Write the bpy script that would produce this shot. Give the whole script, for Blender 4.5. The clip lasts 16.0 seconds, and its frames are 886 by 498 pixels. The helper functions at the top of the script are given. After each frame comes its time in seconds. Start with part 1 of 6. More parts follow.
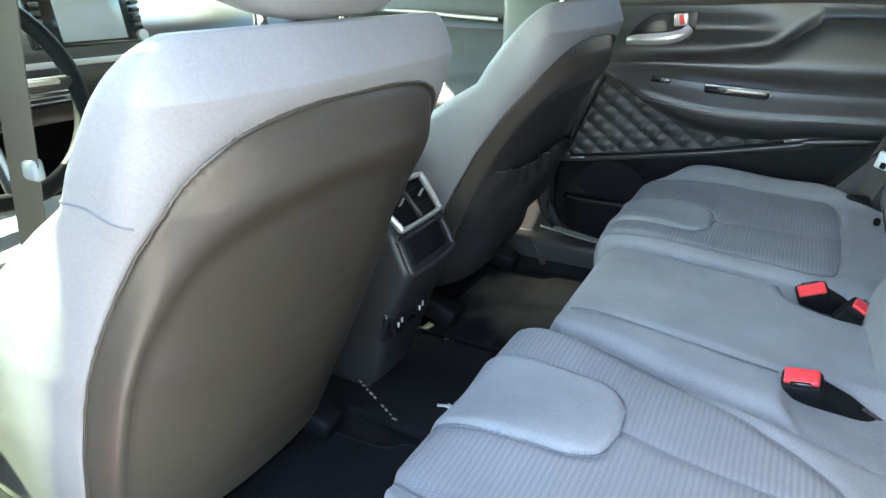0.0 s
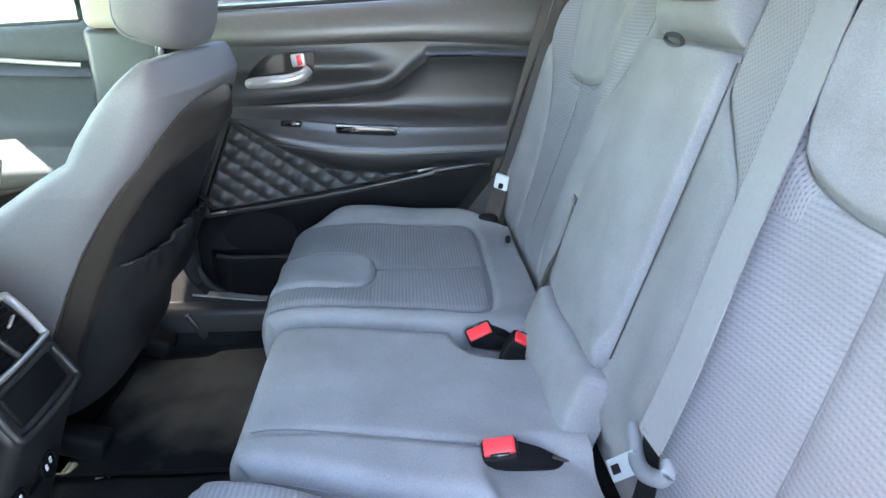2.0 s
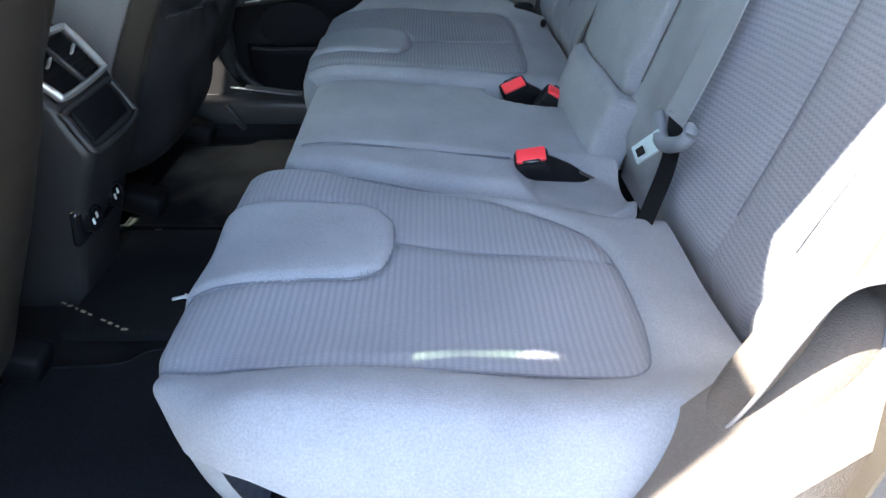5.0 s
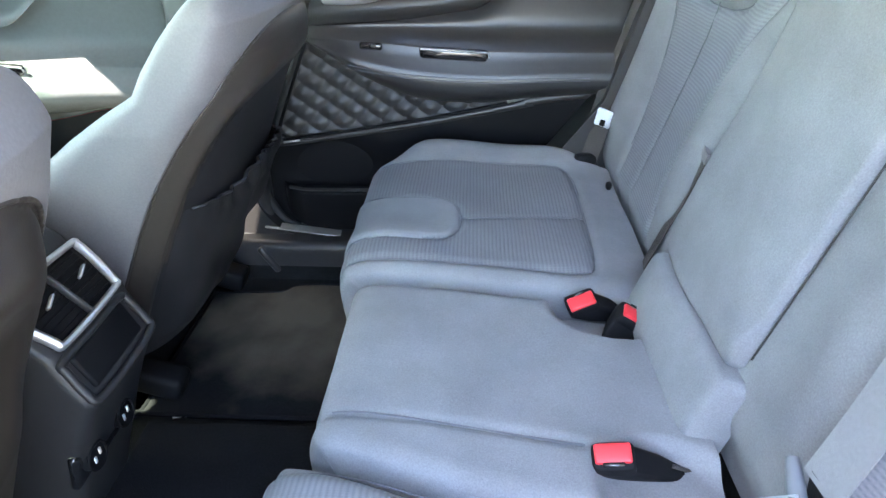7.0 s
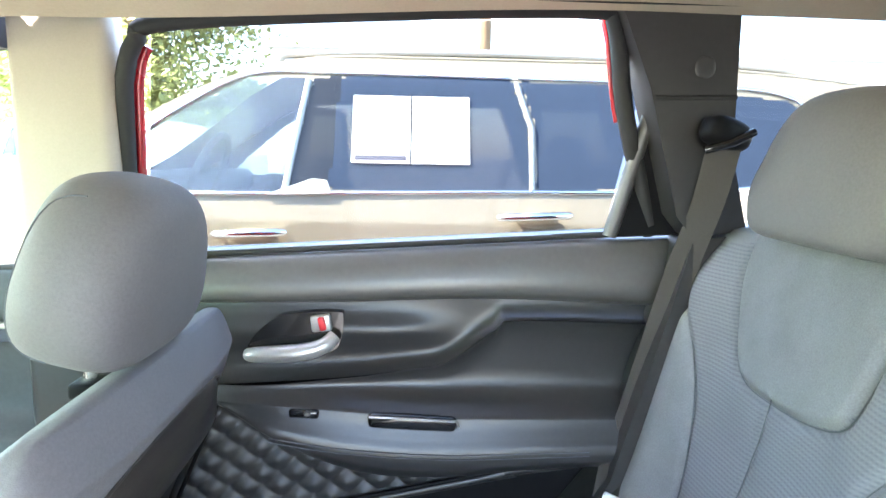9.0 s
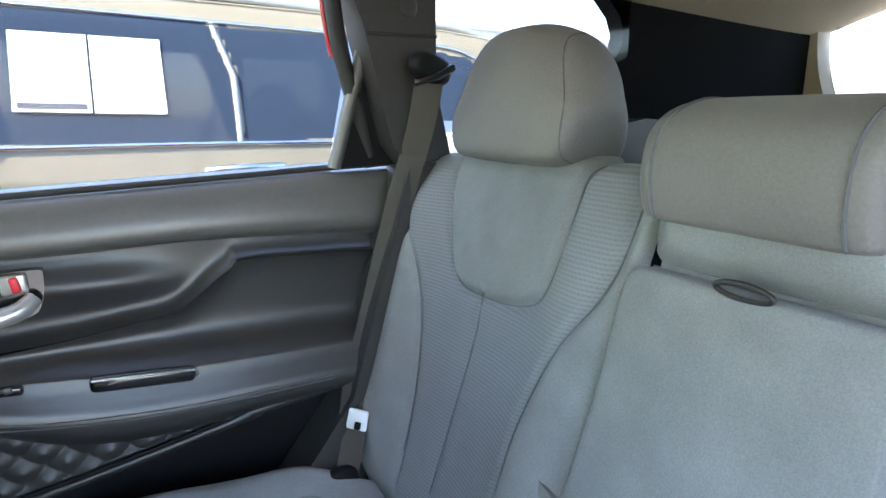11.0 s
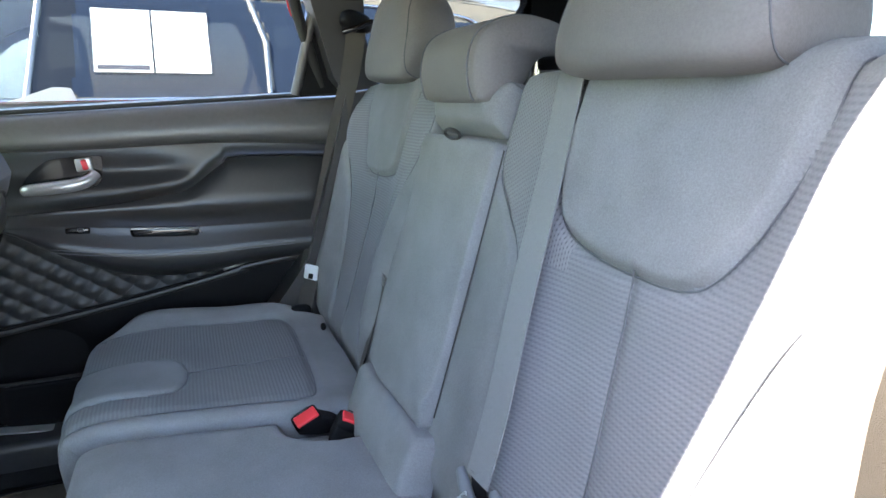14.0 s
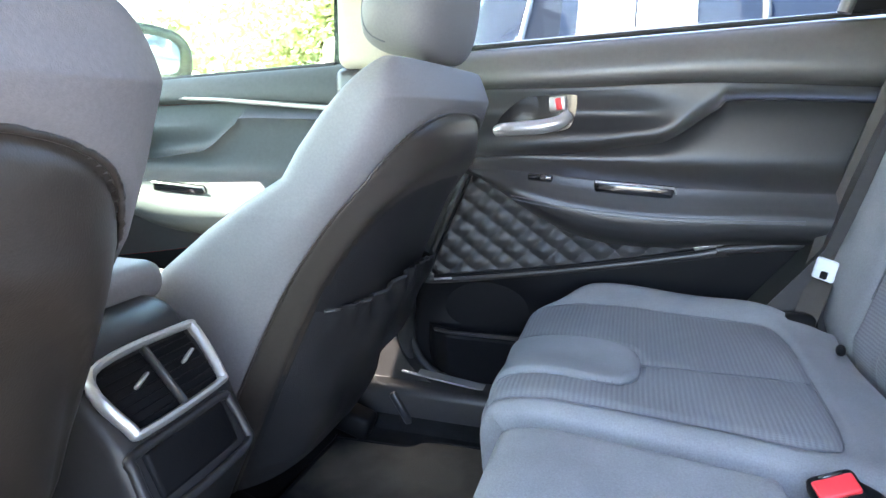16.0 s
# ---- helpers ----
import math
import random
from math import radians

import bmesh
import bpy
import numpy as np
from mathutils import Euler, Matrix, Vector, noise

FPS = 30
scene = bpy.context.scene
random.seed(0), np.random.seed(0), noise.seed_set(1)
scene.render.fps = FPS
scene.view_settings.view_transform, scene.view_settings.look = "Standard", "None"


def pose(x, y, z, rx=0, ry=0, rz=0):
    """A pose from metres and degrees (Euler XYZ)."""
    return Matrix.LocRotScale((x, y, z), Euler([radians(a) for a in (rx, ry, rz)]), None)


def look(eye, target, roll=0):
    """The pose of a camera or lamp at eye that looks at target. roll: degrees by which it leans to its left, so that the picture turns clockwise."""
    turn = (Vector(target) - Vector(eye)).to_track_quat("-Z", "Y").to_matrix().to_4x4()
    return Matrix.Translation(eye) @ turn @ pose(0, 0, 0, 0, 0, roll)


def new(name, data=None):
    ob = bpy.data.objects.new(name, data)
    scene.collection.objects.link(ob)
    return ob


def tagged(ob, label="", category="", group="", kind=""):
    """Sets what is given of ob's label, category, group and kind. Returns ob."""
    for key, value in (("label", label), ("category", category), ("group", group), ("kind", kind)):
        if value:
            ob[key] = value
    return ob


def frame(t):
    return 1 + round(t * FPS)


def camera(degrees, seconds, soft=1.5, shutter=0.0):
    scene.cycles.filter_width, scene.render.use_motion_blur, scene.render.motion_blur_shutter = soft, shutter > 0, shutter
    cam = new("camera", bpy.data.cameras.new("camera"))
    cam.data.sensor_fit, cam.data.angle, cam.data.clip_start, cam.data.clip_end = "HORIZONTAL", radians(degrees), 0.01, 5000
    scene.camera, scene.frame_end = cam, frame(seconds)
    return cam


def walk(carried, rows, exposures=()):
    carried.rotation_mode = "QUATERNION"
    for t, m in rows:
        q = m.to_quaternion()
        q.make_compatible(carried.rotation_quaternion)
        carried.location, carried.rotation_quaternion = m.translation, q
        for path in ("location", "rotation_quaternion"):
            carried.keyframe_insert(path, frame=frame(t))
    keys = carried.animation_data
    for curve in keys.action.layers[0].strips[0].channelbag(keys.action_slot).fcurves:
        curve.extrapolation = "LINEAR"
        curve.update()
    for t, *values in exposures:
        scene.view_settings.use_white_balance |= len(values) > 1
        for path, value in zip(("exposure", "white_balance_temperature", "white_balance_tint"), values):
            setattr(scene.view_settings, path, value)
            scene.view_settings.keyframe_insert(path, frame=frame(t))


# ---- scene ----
cam = camera(70.9, 16.0)
EXPOSURES = [(0, 4.59, 7150, 3), (0.5, 4.9, 7150, 3), (1, 4.86, 6850, 4), (1.5, 4.75, 6700, 10), (2, 4.74, 6700, 12), (2.5, 4.68, 6650, 12), (3, 4.59, 6850, 12), (3.5, 4.13, 6550, 9), (5.8, 4.0, 6650, 10), (6, 4.03, 6650, 10), (6.5, 4.63, 6700, 11), (7, 4.93, 6850, 13), (8, 5.15, 6800, 15), (8.5, 5.12, 6900, 15), (9, 4.83, 6850, 13), (9.5, 4.17, 7000, 13), (10, 4.09, 6700, 12), (12.5, 4.63, 6850, 14), (13.5, 4.26, 6750, 12), (14, 3.91, 6700, 12), (14.5, 4.1, 6700, 12), (15, 4.44, 6750, 14), (16, 4.9, 6700, 15)]
PATH = [
    (0, (0.313, -0.924, 0.779), (-0.583, 0.682, -0.007), -0.3),
    (0.5, (0.307, -0.883, 0.796), (-0.256, 0.869, 0.012), -0.1),
    (1, (0.291, -0.849, 0.815), (0.077, 0.981, 0.037), 0.0),
    (1.5, (0.284, -0.781, 0.834), (0.4, 1.06, 0.06), 0.2),
    (2, (0.278, -0.761, 0.841), (0.399, 1.082, 0.075), 0.3),
    (2.5, (0.277, -0.828, 0.772), (0.404, 1.014, 0.002), 0.4),
    (3, (0.28, -0.889, 0.721), (0.408, 0.944, -0.069), 0.5),
    (3.5, (0.279, -0.923, 0.674), (0.41, 0.87, -0.203), 0.8),
    (6, (0.245, -0.828, 0.747), (0.239, 0.793, -0.425), 0.2),
    (6.5, (0.245, -0.757, 0.823), (0.24, 0.903, -0.293), 0.1),
    (7, (0.231, -0.629, 0.849), (0.154, 1.092, -0.167), -0.1),
    (7.5, (0.213, -0.539, 0.869), (0.04, 1.232, -0.045), 1.6),
    (8, (0.224, -0.438, 0.87), (-0.067, 1.359, 0.043), 0.8),
    (8.5, (0.231, -0.347, 0.937), (0.006, 1.523, 0.265), 0.4),
    (9, (0.203, -0.27, 0.961), (0.28, 1.706, 0.664), 1.1),
    (9.5, (0.179, -0.255, 0.961), (0.554, 1.709, 0.955), 1.2),
    (10, (0.152, -0.253, 0.944), (0.897, 1.586, 0.694), 1.0),
    (12.5, (0.206, -0.551, 0.884), (1.209, 1.121, 0.436), 0.9),
    (13, (0.227, -0.698, 0.86), (1.156, 1.014, 0.407), 0.8),
    (13.5, (0.248, -0.809, 0.852), (1.102, 0.939, 0.385), 0.3),
    (14, (0.251, -0.82, 0.839), (0.991, 0.977, 0.365), 0.2),
    (14.5, (0.256, -0.773, 0.813), (0.646, 1.132, 0.344), 0.2),
    (15, (0.252, -0.665, 0.772), (0.258, 1.28, 0.307), 0.2),
    (15.5, (0.225, -0.578, 0.761), (-0.13, 1.333, 0.29), 0.5),
    (16, (0.189, -0.512, 0.685), (-0.371, 1.359, 0.252), 0.4),
]
walk(cam, [(t, look(eye, target, roll)) for t, eye, target, roll in PATH], EXPOSURES)

# ---- light ----
world = bpy.data.worlds.new("sky")
scene.world = world
world.use_nodes = True
wn = world.node_tree.nodes
sky = wn.new("ShaderNodeTexSky")
sky.sky_type, sky.sun_disc = "NISHITA", False
SUN_WAY = Vector((-0.86, -0.20, 1.0)).normalized()      # towards the sun
sky.sun_elevation = math.asin(SUN_WAY.z)
sky.sun_rotation = math.atan2(SUN_WAY.x, SUN_WAY.y)
wn["Background"].inputs["Strength"].default_value = 0.15
world.node_tree.links.new(sky.outputs["Color"], wn["Background"].inputs["Color"])
sun = new("sun", bpy.data.lights.new("sun", "SUN"))
sun.data.energy, sun.data.angle, sun.data.color = 3.8, radians(0.5), (1.0, 0.95, 0.87)
sun.matrix_world = look(SUN_WAY * 20, (0, 0, 0))


# ---- materials ----
def mat(name, color, rough=0.6, metal=0.0, var=0.12, scale=60.0, bump=0.0, bump_scale=400.0, spec=0.5, coat=0.0, sheen=0.0):
    """A surface with colour drift at two scales, fine relief and uneven gloss."""
    m = bpy.data.materials.new(name)
    m.use_nodes = True
    nt = m.node_tree
    n, l = nt.nodes, nt.links
    b = n["Principled BSDF"]
    tc = n.new("ShaderNodeTexCoord")
    co = tc.outputs["Object"]
    big = n.new("ShaderNodeTexNoise")
    big.inputs["Scale"].default_value, big.inputs["Detail"].default_value = scale * 0.12, 3
    fine = n.new("ShaderNodeTexNoise")
    fine.inputs["Scale"].default_value, fine.inputs["Detail"].default_value = scale * 5, 2
    l.new(co, big.inputs["Vector"]), l.new(co, fine.inputs["Vector"])
    mix = n.new("ShaderNodeMath")
    mix.operation = "ADD"
    l.new(big.outputs["Fac"], mix.inputs[0]), l.new(fine.outputs["Fac"], mix.inputs[1])
    ramp = n.new("ShaderNodeMapRange")
    ramp.inputs["From Min"].default_value, ramp.inputs["From Max"].default_value = 0.6, 1.4
    ramp.inputs["To Min"].default_value, ramp.inputs["To Max"].default_value = 1 - var, 1 + var
    l.new(mix.outputs[0], ramp.inputs["Value"])
    mul = n.new("ShaderNodeVectorMath")
    mul.operation = "SCALE"
    mul.inputs[0].default_value = color
    l.new(ramp.outputs[0], mul.inputs["Scale"])
    l.new(mul.outputs[0], b.inputs["Base Color"])
    b.inputs["Roughness"].default_value, b.inputs["Metallic"].default_value = rough, metal
    b.inputs["Specular IOR Level"].default_value, b.inputs["Coat Weight"].default_value = spec, coat
    b.inputs["Sheen Weight"].default_value = sheen
    rr = n.new("ShaderNodeMapRange")
    rr.inputs["To Min"].default_value, rr.inputs["To Max"].default_value = max(rough - 0.08, 0.02), min(rough + 0.08, 1)
    l.new(big.outputs["Fac"], rr.inputs["Value"])
    l.new(rr.outputs[0], b.inputs["Roughness"])
    if bump:
        g = n.new("ShaderNodeTexNoise")
        g.inputs["Scale"].default_value, g.inputs["Detail"].default_value = bump_scale, 2
        l.new(co, g.inputs["Vector"])
        bp = n.new("ShaderNodeBump")
        bp.inputs["Strength"].default_value, bp.inputs["Distance"].default_value = bump, 0.002
        l.new(g.outputs["Fac"], bp.inputs["Height"]), l.new(bp.outputs[0], b.inputs["Normal"])
    return m


def weave(name, color, dark, kind, pitch):
    """A seat cloth with a woven pattern: 'rib' stripes across the car, 'dot' rows of small holes."""
    m = mat(name, color, 0.9, var=0.14, scale=90, sheen=0.06)
    nt = m.node_tree
    n, l = nt.nodes, nt.links
    b = n["Principled BSDF"]
    tc = n.new("ShaderNodeTexCoord")
    sep = n.new("ShaderNodeSeparateXYZ")
    l.new(tc.outputs["Object"], sep.inputs[0])

    def m_(op, a, c=None):
        q = n.new("ShaderNodeMath")
        q.operation = op
        for i, v in enumerate((a, c)):
            if v is None:
                continue
            if isinstance(v, (int, float)):
                q.inputs[i].default_value = v
            else:
                l.new(v, q.inputs[i])
        return q.outputs[0]
    k = 2 * math.pi / pitch
    if kind == "rib":
        wob = n.new("ShaderNodeTexNoise")
        wob.inputs["Scale"].default_value = 30
        l.new(tc.outputs["Object"], wob.inputs["Vector"])
        h = m_("SINE", m_("ADD", m_("MULTIPLY", sep.outputs["X"], k), m_("MULTIPLY", wob.outputs["Fac"], 1.6)))
        h2 = m_("SINE", m_("MULTIPLY", sep.outputs["Y"], k * 2.2))
        h = m_("ADD", h, m_("MULTIPLY", h2, 0.3))
    elif kind == "dash":
        col = m_("SINE", m_("MULTIPLY", sep.outputs["Y"], k))
        odd = m_("MULTIPLY", m_("FLOOR", m_("MULTIPLY", sep.outputs["Y"], 1 / pitch)), 2.1)
        row = m_("SINE", m_("ADD", m_("MULTIPLY", sep.outputs["Z"], k / 1.35), odd))
        h = m_("SUBTRACT", 0.5, m_("MULTIPLY", m_("MAXIMUM", m_("ADD", col, 0.1), 0.0), m_("ADD", m_("MULTIPLY", m_("MAXIMUM", row, -0.4), 0.9), 0.7)))
    else:
        wob = n.new("ShaderNodeTexNoise")
        wob.inputs["Scale"].default_value = 45
        l.new(tc.outputs["Object"], wob.inputs["Vector"])
        row = m_("SINE", m_("ADD", m_("MULTIPLY", sep.outputs["Z"], k), m_("MULTIPLY", wob.outputs["Fac"], 2.2)))
        h2 = m_("SINE", m_("ADD", m_("MULTIPLY", sep.outputs["Y"], k * 0.8), m_("MULTIPLY", sep.outputs["Z"], k * 0.5)))
        h = m_("ADD", m_("MULTIPLY", row, 0.7), m_("MULTIPLY", m_("MULTIPLY", h2, row), 0.45))
    fac = n.new("ShaderNodeMapRange")
    fac.inputs["From Min"].default_value, fac.inputs["From Max"].default_value = -1.0, 0.5
    l.new(h, fac.inputs["Value"])
    mx = n.new("ShaderNodeMix")
    mx.data_type = "RGBA"
    l.new(fac.outputs[0], mx.inputs["Factor"])
    mx.inputs["A"].default_value = (*dark, 1)
    old = b.inputs["Base Color"].links[0].from_socket
    l.new(old, mx.inputs["B"])
    l.new(mx.outputs["Result"], b.inputs["Base Color"])
    bp = n.new("ShaderNodeBump")
    bp.inputs["Strength"].default_value, bp.inputs["Distance"].default_value = 0.22, 0.001
    l.new(h, bp.inputs["Height"]), l.new(bp.outputs[0], b.inputs["Normal"])
    return m


def glass(name, color, rough=0.0, clear=True, reflect=0.012):
    m = bpy.data.materials.new(name)
    m.use_nodes = True
    n, l = m.node_tree.nodes, m.node_tree.links
    b = n["Principled BSDF"]
    b.inputs["Base Color"].default_value = (*color, 1)
    b.inputs["Roughness"].default_value = rough
    b.inputs["Specular IOR Level"].default_value = 0.04
    if clear:
        tr = n.new("ShaderNodeBsdfTransparent")
        tr.inputs["Color"].default_value = (*color, 1)
        gl = n.new("ShaderNodeBsdfGlossy")
        gl.inputs["Roughness"].default_value = 0.0
        mx = n.new("ShaderNodeMixShader")
        mx.inputs[0].default_value = reflect
        l.new(tr.outputs[0], mx.inputs[1]), l.new(gl.outputs[0], mx.inputs[2])
        l.new(mx.outputs[0], n["Material Output"].inputs["Surface"])
    return m


CLOTH = mat("cloth", (0.186, 0.190, 0.201), 0.90, var=0.24, scale=110, bump=0.35, bump_scale=900, sheen=0.06)
CLOTH_RIB = weave("cloth_ribbed", (0.166, 0.169, 0.181), (0.137, 0.140, 0.151), "rib", 0.0062)
CLOTH_DOT = weave("cloth_dotted", (0.190, 0.194, 0.212), (0.140, 0.144, 0.162), "dot", 0.0052)
CLOTH_DASH = weave("cloth_dashed", (0.205, 0.206, 0.224), (0.105, 0.105, 0.117), "dash", 0.0044)
CLOTH_SIDE = mat("cloth_bolster", (0.178, 0.166, 0.168), 0.58, var=0.14, scale=70, bump=0.2, bump_scale=900, sheen=0.06)
HEAD_CLOTH = mat("headrest_cloth", (0.150, 0.140, 0.138), 0.66, var=0.14, scale=70, bump=0.2, bump_scale=900, sheen=0.06)
SEAM = mat("seam_thread", (0.105, 0.110, 0.122), 0.9)
LEATHER = mat("black_leatherette", (0.022, 0.021, 0.022), 0.42, bump=0.25, bump_scale=500, scale=30)
QUILT = mat("quilted_leatherette", (0.034, 0.033, 0.034), 0.46, bump=0.2, bump_scale=500, scale=30)
SHELL = mat("seat_back_vinyl", (0.043, 0.035, 0.028), 0.34, bump=0.10, bump_scale=700, scale=30)
# paler copy of the vinyl: the rim's catch of light is in the colour
SHELL_EDGE_LIT = mat("seat_back_edge_lit", (0.050, 0.041, 0.034), 0.30, bump=0.12, bump_scale=700, scale=30)
TRIM = mat("grained_trim", (0.036, 0.0345, 0.035), 0.36, bump=0.06, bump_scale=900, scale=25, spec=0.52)
CONSOLE_PLASTIC = mat("console_plastic", (0.026, 0.025, 0.026), 0.42, bump=0.12, bump_scale=900, scale=25, spec=0.4)
# front door's version of the trim: paler, greener and duller than TRIM
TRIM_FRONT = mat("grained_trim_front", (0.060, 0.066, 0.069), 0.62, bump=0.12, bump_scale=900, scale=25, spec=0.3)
TRIM_UP = mat("upper_trim", (0.092, 0.086, 0.084), 0.36, bump=0.08, bump_scale=900, scale=25, spec=0.8)
BLACK = mat("black_plastic", (0.008, 0.008, 0.009), 0.5, bump=0.15, bump_scale=700, spec=0.09)
PILLAR_CLOTH = mat("black_pillar_cloth", (0.006, 0.006, 0.007), 0.95, var=0.2, spec=0.08)
PIANO = mat("gloss_black", (0.012, 0.012, 0.013), 0.12, coat=0.5)
SATIN = mat("satin_silver", (0.50, 0.49, 0.48), 0.34, metal=0.6, var=0.05)
CHROME = mat("chrome", (0.8, 0.8, 0.8), 0.1, metal=1.0, var=0.03)
RED = mat("red_button", (0.75, 0.035, 0.045), 0.42, var=0.06)
WEB = mat("belt_webbing", (0.190, 0.195, 0.205), 0.38, var=0.1, bump=0.4, bump_scale=1500)
WEB_TAN = mat("belt_webbing_worn", (0.036, 0.029, 0.021), 0.7, var=0.1, bump=0.6, bump_scale=1500)
def dusty(m, middle, size):
    """Pale dust trodden into pile, in an uneven patch of its own."""
    n, l = m.node_tree.nodes, m.node_tree.links
    b = n["Principled BSDF"]
    tc, far = n.new("ShaderNodeTexCoord"), n.new("ShaderNodeVectorMath")
    far.operation = "DISTANCE"
    far.inputs[1].default_value = middle
    l.new(tc.outputs["Object"], far.inputs[0])
    no = n.new("ShaderNodeTexNoise")
    no.inputs["Scale"].default_value, no.inputs["Detail"].default_value = 9, 4
    l.new(tc.outputs["Object"], no.inputs["Vector"])
    ad = n.new("ShaderNodeMath")
    ad.operation = "MULTIPLY_ADD"
    l.new(no.outputs["Fac"], ad.inputs[0])
    ad.inputs[1].default_value = -1.3 * size
    l.new(far.outputs["Value"], ad.inputs[2])
    mr, mx = n.new("ShaderNodeMapRange"), n.new("ShaderNodeMix")
    mr.inputs["From Min"].default_value, mr.inputs["From Max"].default_value = -0.5 * size, 0.4 * size
    mr.inputs["To Min"].default_value, mr.inputs["To Max"].default_value = 0.92, 0.0
    l.new(ad.outputs[0], mr.inputs["Value"])
    mx.data_type = "RGBA"
    l.new(mr.outputs[0], mx.inputs["Factor"])
    l.new(b.inputs["Base Color"].links[0].from_socket, mx.inputs["A"])
    mx.inputs["B"].default_value = (0.18, 0.152, 0.112, 1)
    l.new(mx.outputs["Result"], b.inputs["Base Color"])
    return m


GOLD = mat("wordmark_thread", (0.34, 0.29, 0.19), 0.5, var=0.3)
WEB_BROWN = mat("belt_webbing_brown", (0.050, 0.042, 0.037), 0.6, var=0.1, bump=0.5, bump_scale=1500)
CARPET = mat("carpet", (0.016, 0.016, 0.016), 1.0, var=0.5, scale=120, bump=1.0, bump_scale=600, spec=0.1)
MAT_PILE = mat("floor_mat_pile", (0.012, 0.012, 0.013), 1.0, var=0.45, scale=60, bump=1.0, bump_scale=700, spec=0.1)
MAT_DUSTY = dusty(mat("floor_mat_pile_dusty", (0.013, 0.013, 0.014), 1.0, var=0.45, scale=60, bump=1.0, bump_scale=700, spec=0.1), (0.08, 0.10, 0.01), 0.27)
LINER = mat("headliner_cloth", (0.52, 0.435, 0.325), 0.95, var=0.06, scale=50, bump=0.4, bump_scale=900)
GRIP_GREY = mat("grey_grip_plastic", (0.13, 0.145, 0.16), 0.5, var=0.05)
PILLAR = mat("pillar_trim", (0.44, 0.385, 0.31), 0.6, var=0.05, bump=0.2, bump_scale=700)
RUBBER = mat("rubber_seal", (0.02, 0.02, 0.02), 0.7)
PAINT_RED = mat("red_paint", (0.42, 0.012, 0.02), 0.25, var=0.05, coat=0.8)
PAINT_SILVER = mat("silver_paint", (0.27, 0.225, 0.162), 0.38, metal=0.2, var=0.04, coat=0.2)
PAINT_WHITE = mat("white_paint", (0.8, 0.8, 0.79), 0.3, var=0.04, coat=0.6)
PAPER = mat("paper", (0.85, 0.85, 0.84), 0.8, var=0.02)
INK = mat("ink", (0.06, 0.06, 0.09), 0.8)
GREY_INK = mat("grey_ink", (0.45, 0.45, 0.47), 0.8)
GLASS = glass("window_glass", (0.80, 0.90, 0.84))
WIND = glass("green_tinted_glass", (0.66, 0.82, 0.69))
GREEN = glass("green_side_glass", (0.42, 0.58, 0.43))
TINT = glass("privacy_window_glass", (0.45, 0.475, 0.48))
# cloth of the sunny side; the sun's warm tone is in this tan
PAD_SUNLIT = mat("side_cloth_sunlit", (0.095, 0.080, 0.068), 0.85, var=0.15, scale=70, bump=0.4, bump_scale=900)
DARK_GLASS = glass("privacy_glass", (0.030, 0.043, 0.070), 0.25, clear=False)
CLEAR_GLASS = glass("tinted_front_glass", (0.80, 0.90, 0.90), reflect=0.20)
# pale base colour stands in for a reflection on the screen
SCREEN = mat("screen_glass", (0.30, 0.33, 0.34), 0.15, var=0.03)
MIRROR_GLASS = mat("mirror_glass", (0.42, 0.50, 0.54), 0.03, metal=1.0, var=0.02)
STEEL = mat("belt_tongue_steel", (0.42, 0.47, 0.50), 0.35, metal=0.6, var=0.05)
WHITE_PLASTIC = mat("white_plastic", (0.75, 0.77, 0.80), 0.4, var=0.03)
ASPHALT = mat("asphalt", (0.150, 0.146, 0.138), 0.9, var=0.25, scale=8, bump=0.6, bump_scale=90)
WALL_WHITE = mat("stucco_white", (0.78, 0.77, 0.75), 0.85, var=0.05, scale=6, bump=0.3, bump_scale=60)
LEAF = mat("leaf", (0.30, 0.31, 0.10), 0.55, var=0.35, scale=2)
BARK = mat("bark", (0.13, 0.10, 0.07), 0.9, var=0.3, scale=12, bump=0.8, bump_scale=40)
POLE_WOOD = mat("pole_wood", (0.30, 0.19, 0.11), 0.85, var=0.2, scale=12, bump=0.5, bump_scale=60)
TYRE = mat("tyre_rubber", (0.02, 0.02, 0.02), 0.8)
TAIL = mat("lettering_silver", (0.75, 0.74, 0.70), 0.45, var=0.1)


# ---- geometry tools: a piece is (points, faces) in world metres ----
def thing(name, label, category, at, group="", kind=""):
    return tagged(place(new(name), at), label, category, group, kind)


def place(ob, at):
    ob.location = at
    return ob


def part(name, geo, material, parent, label=""):
    """One mesh under a thing or part; geo is in world coordinates."""
    root = parent
    while root.parent:
        root = root.parent
    me = bpy.data.meshes.new(name)
    v = np.asarray(geo[0], float) - np.array(root.location)
    me.from_pydata(v.tolist(), [], [list(f) for f in geo[1]])
    me.materials.append(material)
    me.polygons.foreach_set("use_smooth", [True] * len(me.polygons))
    me.update()
    if len(geo) > 2 and geo[2]:
        me.set_sharp_from_angle(angle=radians(geo[2]))
    ob = new(name, me)
    ob.parent = parent
    return tagged(ob, label)


